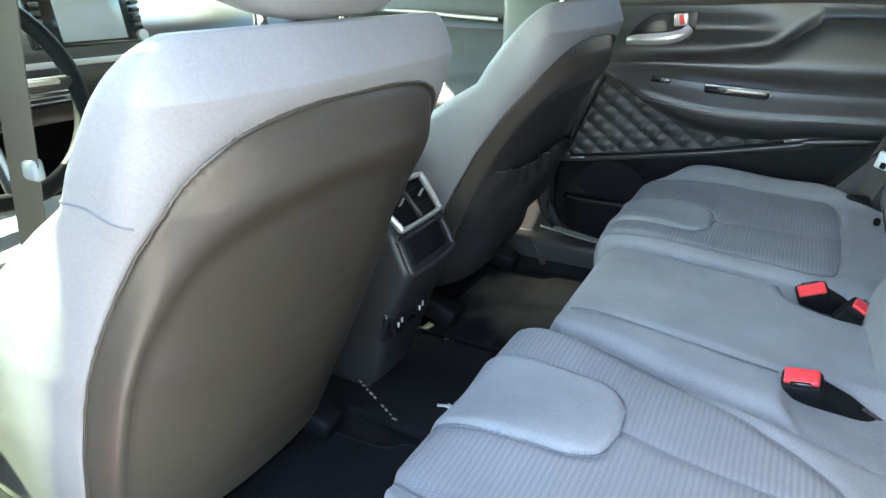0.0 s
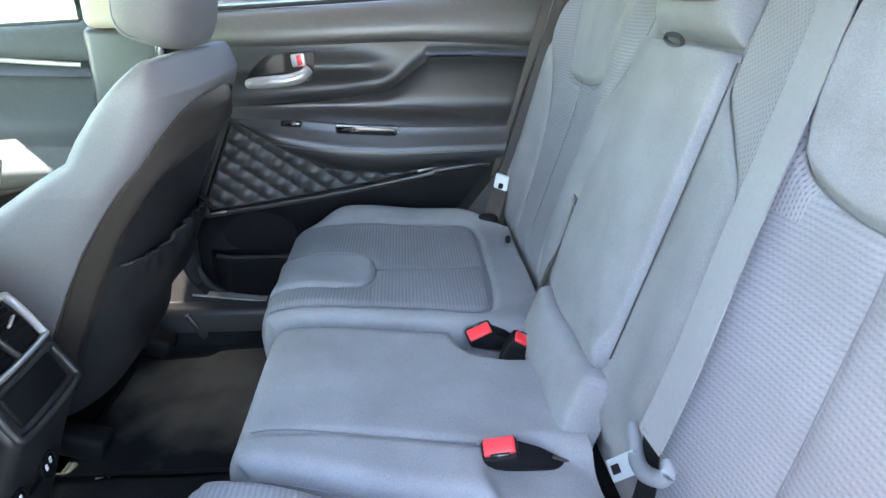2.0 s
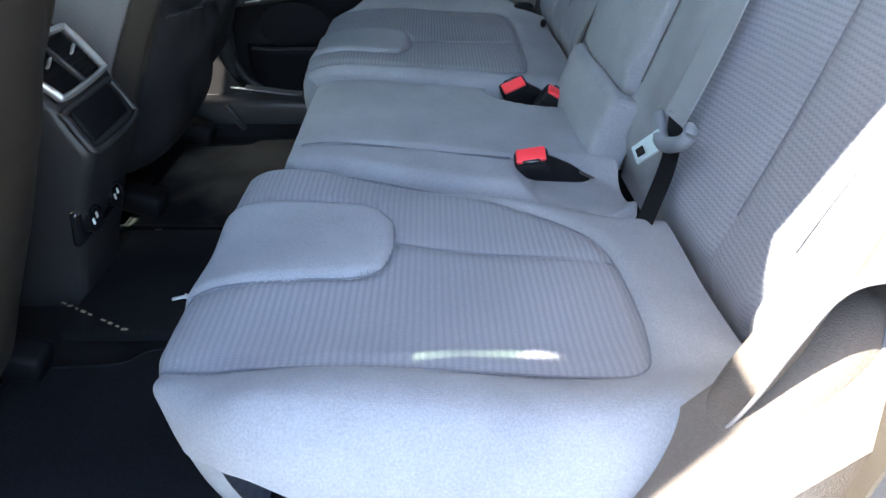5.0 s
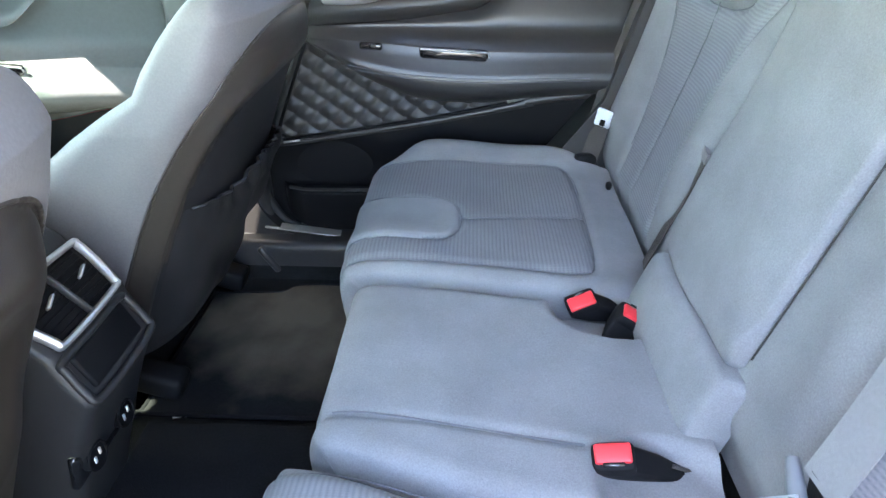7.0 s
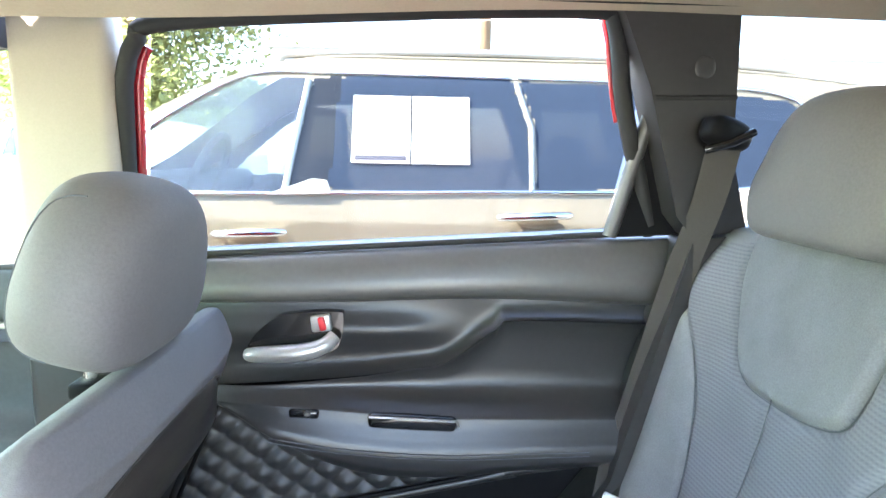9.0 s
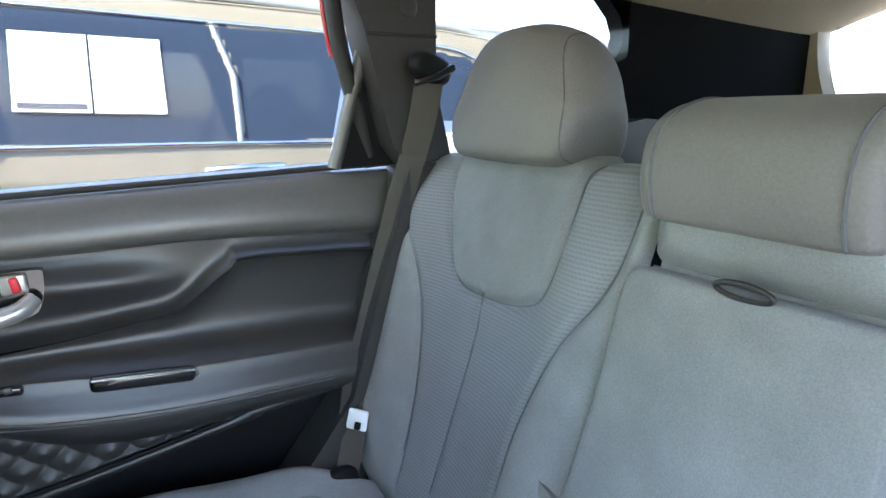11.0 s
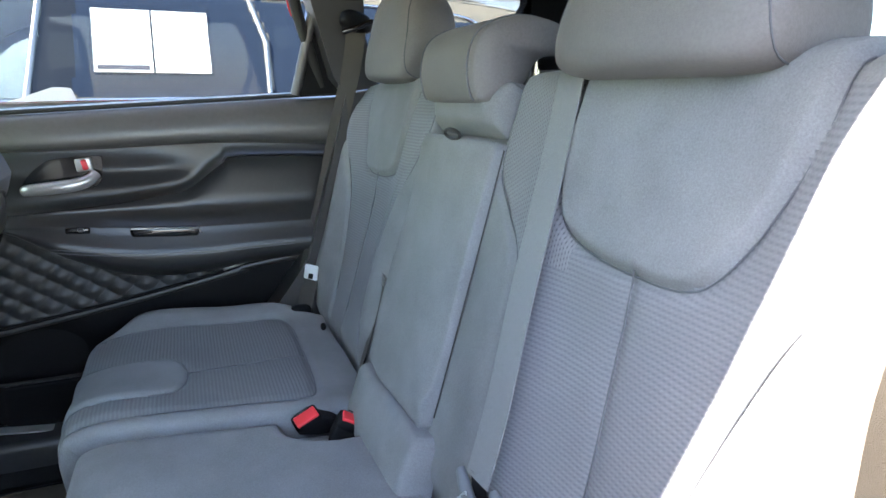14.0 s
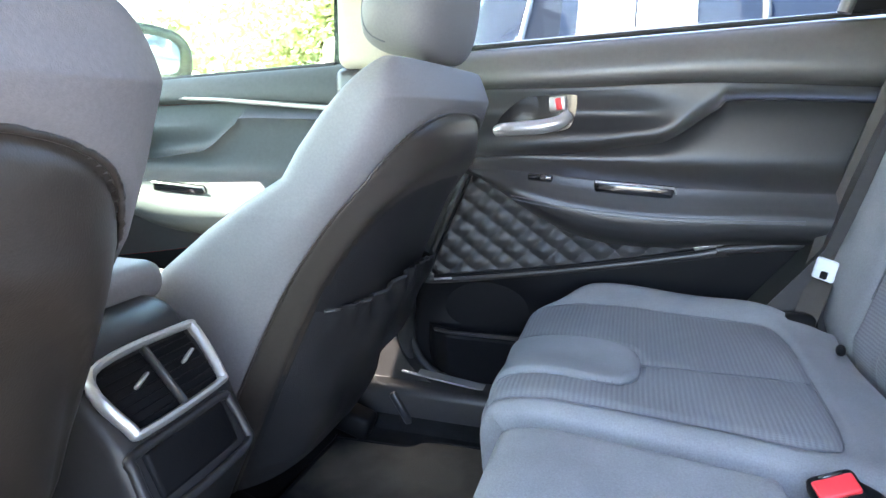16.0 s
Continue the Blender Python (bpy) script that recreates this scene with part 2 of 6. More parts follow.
def solo(name, geo, material, label, category, kind="", group="", sharp=0):
    """A thing that is one mesh."""
    v = np.asarray(geo[0], float)
    at = (v.min(0) + v.max(0)) / 2
    at[2] = v[:, 2].min()
    me = bpy.data.meshes.new(name)
    me.from_pydata((v - at).tolist(), [], [list(f) for f in geo[1]])
    me.materials.append(material)
    me.polygons.foreach_set("use_smooth", [True] * len(me.polygons))
    me.update()
    if sharp:
        me.set_sharp_from_angle(angle=radians(sharp))
    ob = new(name, me)
    ob.location = at
    return tagged(ob, label, category, group, kind)


def join(*geos):
    v, f = [], []
    for g in geos:
        n = len(v)
        v.extend(map(tuple, g[0]))
        f.extend(tuple(i + n for i in q) for q in g[1])
    return v, f, 40


def moved(geo, m):
    return [tuple(m @ Vector(p)) for p in geo[0]], geo[1], (geo[2] if len(geo) > 2 else 0)


def grid(X, Y, Z, keep=None, flip=False):
    """Quads over arrays of points; keep: a mask of the cells."""
    r, c = X.shape
    pts = np.stack([X.ravel(), Y.ravel(), Z.ravel()], 1)
    i, j = np.mgrid[0:r - 1, 0:c - 1]
    q = np.stack([i * c + j, i * c + j + 1, (i + 1) * c + j + 1, (i + 1) * c + j], -1)
    q = q[keep] if keep is not None else q.reshape(-1, 4)
    if flip:
        q = q[:, ::-1]
    used, inv = np.unique(q.ravel(), return_inverse=True)
    return pts[used].tolist(), inv.reshape(-1, 4).tolist()


def rbox(center, size, bevel=0.004, seg=2, m=None):
    bm = bmesh.new()
    bmesh.ops.create_cube(bm, size=1, matrix=Matrix.Diagonal((*size, 1)))
    if bevel:
        bmesh.ops.bevel(bm, geom=bm.edges[:], offset=min(bevel, min(size) * 0.49), segments=seg, affect="EDGES", profile=0.5)
    mm = Matrix.Translation(center) @ (m or Matrix())
    g = [tuple(mm @ v.co) for v in bm.verts], [tuple(v.index for v in f.verts) for f in bm.faces], 50
    bm.free()
    return g


def pad(center, size, e=4.0, m=None, nu=40, nv=24, shape=None):
    """A stuffed, rounded box; e: how square it is; shape: moves a unit point before sizing."""
    v, f = [], []
    for i in range(nv + 1):
        a = math.pi * (i / nv - 0.5)
        for j in range(nu):
            b = 2 * math.pi * j / nu
            d = Vector((math.cos(a) * math.cos(b), math.cos(a) * math.sin(b), math.sin(a)))
            k = (abs(d.x) ** e + abs(d.y) ** e + abs(d.z) ** e) ** (-1 / e)
            p = d * k
            if shape:
                p = shape(p)
            p = Vector((p.x * size[0] / 2, p.y * size[1] / 2, p.z * size[2] / 2))
            v.append(tuple(Vector(center) + (m @ p if m else p)))
    for i in range(nv):
        for j in range(nu):
            f.append((i * nu + j, i * nu + (j + 1) % nu, (i + 1) * nu + (j + 1) % nu, (i + 1) * nu + j))
    return v, f, 0


def tube(pts, r, n=8, closed=False):
    """A round bar along points; r: a radius or one for each point."""
    pts = [Vector(p) for p in pts]
    k = len(pts)
    v, f = [], []
    up = Vector((0.31, 0.17, 0.93))
    for i, p in enumerate(pts):
        d = (pts[(i + 1) % k] - pts[i - 1]) if closed or 0 < i < k - 1 else (pts[min(i + 1, k - 1)] - pts[max(i - 1, 0)])
        d.normalize()
        s = d.cross(up).normalized()
        t = s.cross(d)
        rr = r[i] if isinstance(r, (list, tuple)) else r
        for j in range(n):
            a = 2 * math.pi * j / n
            v.append(tuple(p + (s * math.cos(a) + t * math.sin(a)) * rr))
    for i in range(k if closed else k - 1):
        for j in range(n):
            f.append((i * n + j, i * n + (j + 1) % n, ((i + 1) % k) * n + (j + 1) % n, ((i + 1) % k) * n + j))
    if not closed:
        f.append(tuple(range(n - 1, -1, -1)))
        f.append(tuple(range((k - 1) * n, k * n)))
    return v, f, 50


def band(pts, sides, width, thick):
    """A flat strap along points; sides: the direction across the strap at each point."""
    v, f = [], []
    k = len(pts)
    P = [Vector(p) for p in pts]
    for i, p in enumerate(P):
        d = (P[min(i + 1, k - 1)] - P[max(i - 1, 0)]).normalized()
        s = Vector(sides[i] if isinstance(sides, list) else sides).normalized()
        n = d.cross(s).normalized()
        for a, b in ((-1, -1), (1, -1), (1, 1), (-1, 1)):
            v.append(tuple(p + s * a * width / 2 + n * b * thick / 2))
    for i in range(k - 1):
        for j in range(4):
            f.append((i * 4 + j, i * 4 + (j + 1) % 4, i * 4 + 4 + (j + 1) % 4, i * 4 + 4 + j))
    f += [(3, 2, 1, 0), (k * 4 - 4, k * 4 - 3, k * 4 - 2, k * 4 - 1)]
    return v, f, 30


def rings(sections, cap=True, closed=True):
    """A skin over a row of rings, each with the same number of points."""
    n = len(sections[0])
    v = [tuple(p) for s in sections for p in s]
    f = []
    for i in range(len(sections) - 1):
        for j in range(n if closed else n - 1):
            f.append((i * n + j, i * n + (j + 1) % n, (i + 1) * n + (j + 1) % n, (i + 1) * n + j))
    if cap:
        f.append(tuple(range(n - 1, -1, -1)))
        f.append(tuple(range((len(sections) - 1) * n, len(sections) * n)))
    return v, f, 45


def slab(outline, plane, lo, hi):
    """A flat plate with the given outline (2D), thick from lo to hi along the axis named by plane."""
    def at(a, b, h):
        return {"x": (h, a, b), "y": (a, h, b), "z": (a, b, h)}[plane]
    n = len(outline)
    v = [at(a, b, lo) for a, b in outline] + [at(a, b, hi) for a, b in outline]
    f = [tuple(range(n - 1, -1, -1)), tuple(range(n, 2 * n))]
    f += [(i, (i + 1) % n, n + (i + 1) % n, n + i) for i in range(n)]
    return v, f, 30


def smooth_line(pts, n=60, closed=False):
    """Catmull-Rom through points of any dimension."""
    P = np.asarray(pts, float)
    k = len(P)
    out = []
    for s in np.linspace(0, k if closed else k - 1, n, endpoint=not closed):
        i = min(int(s), k - 1 if closed else k - 2)
        t = s - i
        g = (lambda q: P[q % k]) if closed else (lambda q: P[min(max(q, 0), k - 1)])
        a, b, c, d = g(i - 1), g(i), g(i + 1), g(i + 2)
        out.append(0.5 * (2 * b + (c - a) * t + (2 * a - 5 * b + 4 * c - d) * t ** 2 + (3 * b - a - 3 * c + d) * t ** 3))
    return np.array(out)


def dist(U, V, line):
    """Distance of grid points to a polyline."""
    best = np.full(U.shape, 9.0)
    for (a, b), (c, d) in zip(line[:-1], line[1:]):
        dx, dy = c - a, d - b
        t = np.clip(((U - a) * dx + (V - b) * dy) / (dx * dx + dy * dy + 1e-12), 0, 1)
        best = np.minimum(best, np.hypot(U - a - t * dx, V - b - t * dy))
    return best


def inside(U, V, poly):
    r = np.zeros(U.shape, bool)
    k = len(poly)
    for i in range(k):
        (a, b), (c, d) = poly[i], poly[(i + 1) % k]
        if b == d:
            continue
        r ^= ((b > V) != (d > V)) & (U < (c - a) * (V - b) / (d - b) + a)
    return r


def bell(d, w):
    return np.exp(-(d / w) ** 2)


def step(x, a, b):
    t = np.clip((x - a) / (b - a), 0, 1)
    return t * t * (3 - 2 * t)


def edge_drop(d, r):
    """How far a rounded edge has sunk at the distance d from the outline."""
    q = np.clip(1 - d / r, 0, 1)
    return r * (1 - np.sqrt(1 - q * q))


def cells(mask):
    """A cell belongs where its middle belongs."""
    m = mask.astype(float)
    return (m[:-1, :-1] + m[1:, :-1] + m[:-1, 1:] + m[1:, 1:]) >= 2


# ---- the car's shell ----


def block(name, geo, material, label, category="trim", kind="structure"):
    return solo(name, geo, material, label, category, kind, sharp=40)


def build_floor():
    xs = np.linspace(-1.5, 1.75, 120)
    ys = np.linspace(-0.70, 0.70, 80)
    X, Y = np.meshgrid(xs, ys, indexing="ij")
    Z = 0.03 + 0.02 * bell(Y, 0.09) * step(-X, 0.1, 0.3)
    Z = Z + 0.20 * step(X, 0.12, 0.30) + 0.10 * step(X, 0.72, 0.80)
    Z = Z + 0.045 * step(np.abs(Y), 0.585, 0.625) * (1 - step(X, 0.1, 0.3))
    return tagged(block("floor", grid(X, Y, Z), CARPET, "black carpeted car floor with a worn dusty patch", "floor"), kind="structure")


def build_ceiling():
    xs = np.linspace(-1.04, 1.75, 96)
    t = np.linspace(-1, 1, 70)
    X, T = np.meshgrid(xs, t, indexing="ij")
    Y = 0.615 * T * (1 - 0.09 * step(-X, 0.25, 0.9) + 0.075 * step(X, 0.85, 1.05))
    X = X - 0.28 * step(-X, 0.5, 1.04) * np.clip(1 - (T / 0.85) ** 2, 0, 1)      # the front edge bows forward, shaped to keep sun off the floor
    lift = 0.125 * (1 - np.abs(T) ** 3.2)
    Z = 1.124 + 0.032 * step(X, -0.25, 0.55) * np.clip(T, 0, 1) ** 6 + lift + 0.012 * bell(X, 0.7) - 0.02 * step(X, 0.9, 1.7) - 0.06 * step(-X, 0.3, 0.85)
    a = grid(X, Y, Z, flip=True)
    b = grid(X, Y * np.where(T < 0, 0.995, 1.03), Z + 0.05)
    return block("ceiling", join(a, b), LINER, "beige woven cloth headliner of the car", "ceiling")


def build_roof_skin():
    xs = np.linspace(-1.08, 1.85, 50)
    t = np.linspace(-1, 1, 40)
    X, T = np.meshgrid(xs, t, indexing="ij")
    Y = np.where(T < 0, 0.607, 0.618) * T * (1 - 0.09 * step(-X, 0.25, 0.9))
    # same forward bow as the headliner, added to block sun on the floor
    X = X - 0.28 * step(-X, 0.5, 1.08) * np.clip(1 - (T / 0.85) ** 2, 0, 1)
    Z = 1.165 + 0.02 * step(T, 0.0, 0.8) + 0.13 * (1 - np.abs(T) ** 3) + 0.02 * step(X, 0.7, 1.0) - 0.06 * step(-X, 0.3, 0.95)
    g = grid(X, Y, Z)
    for s in (1, -1):
        # near outline is invented to shape the sun on cushion and backrest
        edge = [(-0.25, 0.650), (0.84, 0.650), (0.84, 0.595)] if s > 0 else [(-0.58, 0.712), (-0.44, 0.704), (-0.385, 0.696), (-0.335, 0.692), (-0.285, 0.708), (-0.205, 0.704), (-0.15, 0.660), (-0.10, 0.617), (1.85, 0.617), (1.85, 0.595)]
        lo, hi = (1.168, 1.188) if s > 0 else (1.135, 1.166)
        block("roof_side_rail", slab([(-1.12, s * 0.575), (-0.9, s * 0.575)] + [(a, s * b) for a, b in edge] + [(-0.25, s * 0.595), (-1.05, s * 0.55)], "z", lo, hi), RUBBER, "black rubber and steel edge of the roof", "trim")
    return block("roof", join(g), PAINT_RED, "red painted outer roof of the car", "roof")


build_floor(), build_ceiling(), build_roof_skin()


def side_wall(s, far):
    """Pillars and lower body of one side; s: +1 far side, -1 near side."""
    def sl(poly, lo, hi):
        return slab(poly, "y", s * lo, s * hi)
    # B pillar: beige above the belt line, dark below
    block("pillar_b_upper", rbox((-0.306, 0.674, 0.970), (0.148, 0.056, 0.41), 0.020, 4) if far else rbox((-0.345, -0.737, 0.965), (0.15, 0.06, 0.40), 0.022, 4), PILLAR, "beige plastic upper trim of the middle pillar", "pillar")
    block("pillar_b_lower", rbox((-0.315 if far else -0.40, s * (0.692 if far else 0.735), 0.40), (0.16 if far else 0.10, 0.06, 0.74), 0.02, 3), TRIM, "dark grey lower trim of the middle pillar", "pillar")
    block("pillar_a", slab([(-1.08, 1.16), (-0.86, 1.16), (-1.45, 0.80), (-1.66, 0.78)], "y", s * (0.56 if far else 0.63), s * 0.70), PILLAR, "beige front windscreen pillar trim", "pillar")
    # C pillar with a step, dark on the far side, beige on the near
    block("pillar_c", sl([(0.470, 1.19), (0.645, 1.19), (0.65, 0.97), (0.68, 0.86), (0.60, 0.85), (0.575, 0.88), (0.525, 1.06)], 0.615, 0.69), TRIM if far else PILLAR, "plastic rear pillar trim with a stepped panel, paler on the near side", "pillar")
    # near panel has its sunlit look in the colour; the far one is dark
    block("quarter_panel", sl([(0.22, 0.05), (0.30, 0.20), (0.50, 0.47), (0.575, 0.74), (0.60, 0.845), (0.70, 0.86), (1.12, 0.93), (1.75, 0.90), (1.75, 0.05)], 0.61, 0.70), TRIM if far else PAD_SUNLIT, "dark grey trim panel beside the rear seat" if far else "panel beside the rear seat, coloured a sunlit tan", "trim")
    block("pillar_d", sl([(1.00, 1.18), (1.045, 1.155), (1.078, 1.125), (1.092, 1.095), (1.090, 1.070), (1.070, 1.042), (0.95, 0.955), (0.88, 0.91), (1.70, 0.88), (1.70, 1.18)], 0.661, 0.70), PILLAR_CLOTH, "black cloth covered rearmost pillar", "pillar")
    if not far:
        # unseen slab, its outline set by where sun should reach the seat
        block("pillar_b_outer", slab([(-0.44, 0.58), (-0.42, 1.17), (-0.20, 1.17), (-0.22, 1.06), (-0.26, 0.85), (-0.30, 0.58)], "y", -0.800, -0.705), RUBBER, "unseen black outer slab of the middle pillar, cut to shape the sun", "pillar")
    if far:
      block("pillar_b_outer", slab([(-0.44, 0.10), (-0.42, 1.17), (-0.29, 1.17), (-0.29, 0.10)], "y", 0.736, 0.80), RUBBER, "black outer face of the middle pillar", "pillar")
      block("sill_corner", sl(smooth_line([(-0.40, 0.03), (-0.40, 0.34), (-0.262, 0.34), (-0.262, 0.22), (-0.225, 0.15), (-0.15, 0.112), (-0.05, 0.095), (0.10, 0.088), (0.10, 0.03)], 60, True).tolist(), 0.655, 0.70), TRIM, "dark grey curved trim between pillar and sill", "trim")
      # thin bright satin strip along the sill top
      block("sill_strip", rbox((-0.12, s * 0.664, 0.128), (0.26, 0.03, 0.004), 0.001, 1, pose(0, 0, 0, 0, 7, 0)), SATIN, "bright satin metal strip on the sill", "trim")
    block("sill", rbox((-0.35, s * 0.668, 0.077), (1.8, 0.115, 0.094), 0.018, 4), TRIM if far else BLACK, "black plastic door sill cover", "sill")
    block("body_side", sl([(-1.7, -0.22), (1.9, -0.22), (1.9, 0.02), (-1.7, 0.02)], 0.72, 0.86), PAINT_RED, "red painted lower body side of the car", "body") if far else block("body_side", sl([(-1.7, -0.22), (1.9, -0.22), (1.9, -0.06), (-1.7, -0.06)], 0.80, 0.86), PAINT_RED, "red painted lower body side of the car", "body")


side_wall(1, True), side_wall(-1, False)
block("sill_bracket", rbox((-0.235, 0.618, 0.080), (0.016, 0.034, 0.075), 0.005, 3, pose(0, 0, 0, 0, -32, 0)), TRIM, "black plastic bracket on the sill", "trim")
block("bulkhead", slab([(-0.70, 0.02), (0.70, 0.02), (0.70, 0.72), (-0.70, 0.72)], "x", -1.60, -1.55), BLACK, "black bulkhead below the windscreen", "wall")
block("tailgate_lower", slab([(-0.70, 0.02), (0.70, 0.02), (0.70, 0.95), (0.58, 0.95), (0.48, 0.86), (-0.48, 0.86), (-0.58, 0.95), (-0.70, 0.95)], "x", 1.72, 1.76), TRIM, "dark grey tailgate trim", "wall")
for sg in (1, -1):
    block("tailgate_frame", rings([[(1.70 + dx_, sg * (y + dy_), z) for dx_, dy_ in ((0, 0.05), (0.03, 0.055), (0.045, 0.02), (0.04, -0.02), (0.0, -0.012))] for y, z in smooth_line([(0.655, 1.20), (0.652, 1.10), (0.625, 1.00), (0.575, 0.93), (0.49, 0.885), (0.30, 0.87), (0.0, 0.87)], 30)]), PILLAR, "beige frame beside the tailgate window", "trim")
    block("tailgate_seal", tube([(1.66, sg * y, z) for y, z in smooth_line([(0.70, 1.20), (0.715, 1.12), (0.705, 1.03), (0.68, 0.95), (0.63, 0.876), (0.60, 0.80)], 30)], 0.028, 10), RUBBER, "black rubber tailgate seal", "trim")
block("window_rear", slab([(-0.5, 0.86), (0.5, 0.86), (0.62, 1.0), (0.62, 1.15), (-0.62, 1.15), (-0.62, 1.0)], "x", 1.735, 1.739), TINT, "tinted tailgate window", "window")
block("windscreen", ([(-1.66, -0.62, 0.73), (-1.66, 0.62, 0.73), (-1.24, 0.57, 1.15), (-1.24, -0.57, 1.15)], [(0, 1, 2, 3)]), WIND, "clear sloping windscreen", "window")
block("quarter_window", slab([(0.645, 0.92), (0.89, 0.92), (1.10, 1.05), (1.10, 1.17), (0.645, 1.17)], "y", 0.655, 0.659), TINT, "tinted fixed rear side window", "window")
block("quarter_window", slab([(0.645, 0.92), (0.89, 0.92), (1.10, 1.05), (1.10, 1.17), (0.645, 1.17)], "y", -0.659, -0.655), TINT, "tinted fixed rear side window", "window")


# ---- doors ----
def door_panel(parent, ox, oz, x0, x1, rear, upper, body):
    """The moulded inner face of a door, towards the cabin: strips between curves, shared by the rear and the front door."""
    def curve(us, vs):
        L = smooth_line(list(zip(us, vs)), 120)
        return lambda U: np.interp(U, L[:, 0], L[:, 1])
    belt = lambda U: 0.808 + 0.062 * U + (0.0 if rear else -0.026)
    groove = curve([-0.6, -0.3, 0.06, 0.34, 0.7], [0.722, 0.724, 0.729, 0.737, 0.722])
    crest = curve([-0.6, -0.3, -0.07, 0.10, 0.19, 0.25, 0.325, 0.37, 0.7], [0.586, 0.588, 0.600, 0.612, 0.625, 0.637, 0.690, 0.706, 0.698])
    arm_top = curve([-0.6, -0.3, -0.12, 0.0, 0.10, 0.25, 0.7], [0.575, 0.575, 0.576, 0.574, 0.566, 0.556, 0.556])
    arm_low = curve([-0.6, -0.2, -0.14, -0.10, -0.06, 0.006, 0.075, 0.139, 0.22, 0.30, 0.40, 0.7], [0.564, 0.566, 0.566, 0.558, 0.535, 0.492, 0.458, 0.441, 0.436, 0.440, 0.452, 0.468])
    trim_b = curve([-0.6, -0.22, -0.165, 0.10, 0.30, 0.42, 0.7], [0.345, 0.346, 0.350, 0.390, 0.429, 0.450, 0.462])
    trim_b2 = lambda U: np.minimum(trim_b(U), arm_low(U) - 0.001)
    pocket = lambda U: 0.236 + 0 * U
    foot = lambda U: 0.07 + 0 * U

    def bounds(V):
        if not rear:
            return np.full(V.shape, x0 - ox), np.full(V.shape, x1 - ox)
        a = np.interp(V, [0.05, 0.10, 0.15, 0.20, 0.35, 0.50, 0.9], [-0.02, -0.09, -0.19, -0.236, -0.222, -0.236, -0.240])
        b = np.interp(V, [0.05, 0.20, 0.45, 0.51, 0.56, 0.70, 0.85], [0.28, 0.35, 0.495, 0.515, 0.545, 0.585, 0.62])
        return a, b

    def strip(name, hi, lo, rows, out, material, label, cols=170):
        F, T = np.meshgrid(np.linspace(0, 1, rows), np.linspace(0, 1, cols), indexing="ij")
        U = 0.2 + 0 * F
        for _ in range(5):
            V = hi(U) + (lo(U) - hi(U)) * F
            a, b = bounds(V)
            U = a + (b - a) * T
        V = hi(U) + (lo(U) - hi(U)) * F
        O = out(U, V, F)
        Y = 0.716 - O - 0.012 * np.clip((V - 0.55) / 0.3, 0, 1)
        return part(name, grid(U + ox, Y, V + oz, flip=False), material, parent, label)

    def keyed(keys):
        L = smooth_line(keys, 80)
        return lambda F: np.interp(F, L[:, 0], L[:, 1])
    # the roll of the upper trim, bright above and turning under at the groove
    up = keyed([(0, -0.010), (0.04, 0.004), (0.10, 0.014), (0.30, 0.026), (0.60, 0.036), (0.80, 0.037), (0.92, 0.030), (1, 0.014)])
    strip("upper_trim", belt, groove, 44, lambda U, V, F: up(F), upper, "soft grey upper trim")
    def mid(U, V, F):
        d = np.maximum(V - crest(U), 0)
        return 0.004 + 0.030 * np.exp(-d / 0.009) + 0.018 * bell(V - 0.682, 0.026) * (1 - step(U, 0.14, 0.32)) * step(groove(U) - V, 0.0, 0.012)
    strip("handle_panel", groove, crest, 64, mid, body, "dark moulded panel around the handle")
    slide = keyed([(0, 0.030), (0.5, 0.034), (1, 0.042)])

    def under(U, V, F):
        e, g, n = np.maximum(crest(U) - V, 0), np.maximum(V - arm_top(U), 0), step(U, -0.16, 0.0)
        wall = 0.018 + 0.016 * np.exp(-e / 0.014) + 0.052 * np.exp(-(g / 0.024) ** 1.5)
        return wall * n + slide(F) * (1 - n)
    strip("inner_panel", crest, arm_top, 64, under, body, "dark scooped panel")
    face = keyed([(0, 0.070), (0.12, 0.0745), (0.26, 0.0815), (0.40, 0.0885), (0.54, 0.0900), (0.68, 0.0830), (0.84, 0.0620), (0.94, 0.036), (1, 0.012)])

    def arm(U, V, F):
        n = step(U, -0.16, 0.0)
        return face(F) * n + (0.042 - 0.02 * F) * (1 - n)
    strip("armrest", arm_top, arm_low, 56, arm, body, "padded black armrest with a stitched seam")

    def quilt(U, V, F):
        q = [(-0.112, 0.560), (-0.195, 0.372), (-0.190, 0.356), (-0.170, 0.350), (0.10, 0.394), (0.345, 0.441), (0.40, 0.460), (0.20, 0.470), (0.0, 0.52)]
        a, b = U * 0.998 + V * 0.06, V * 0.998 - U * 0.06

        def dome(sa, sb):
            fa, fb = np.mod(a / 0.056 + sa, 1) - 0.5, np.mod(b / 0.046 + sb, 1) - 0.5
            return (fa * 0.056) ** 2 + ((fb + 0.08) * 0.058) ** 2
        near = np.minimum(dome(0, 0), dome(0.5, 0.5))
        h = 1 - 0.5 * near / 0.029 ** 2 - 0.5 * np.sqrt(near) / 0.029
        d = dist(U, V, q + [q[0]]) * np.where(inside(U, V, q), 1, -1)
        return 0.006 + np.where(d > 0, -0.007 + 0.012 * h, 0) if rear else 0.006 + 0 * U
    strip("quilted_insert" if rear else "lower_insert", arm_low, trim_b2, 90, quilt, QUILT, "black quilted leatherette insert" if rear else "plain dark insert", 240)

    def low(U, V, F):
        bowl = np.clip(1.7 * bell(U + 0.085, 0.075) * bell(V - 0.290, 0.045), 0, 1)
        return 0.010 * step(1 - F, 0.0, 0.9) - 0.024 * bowl
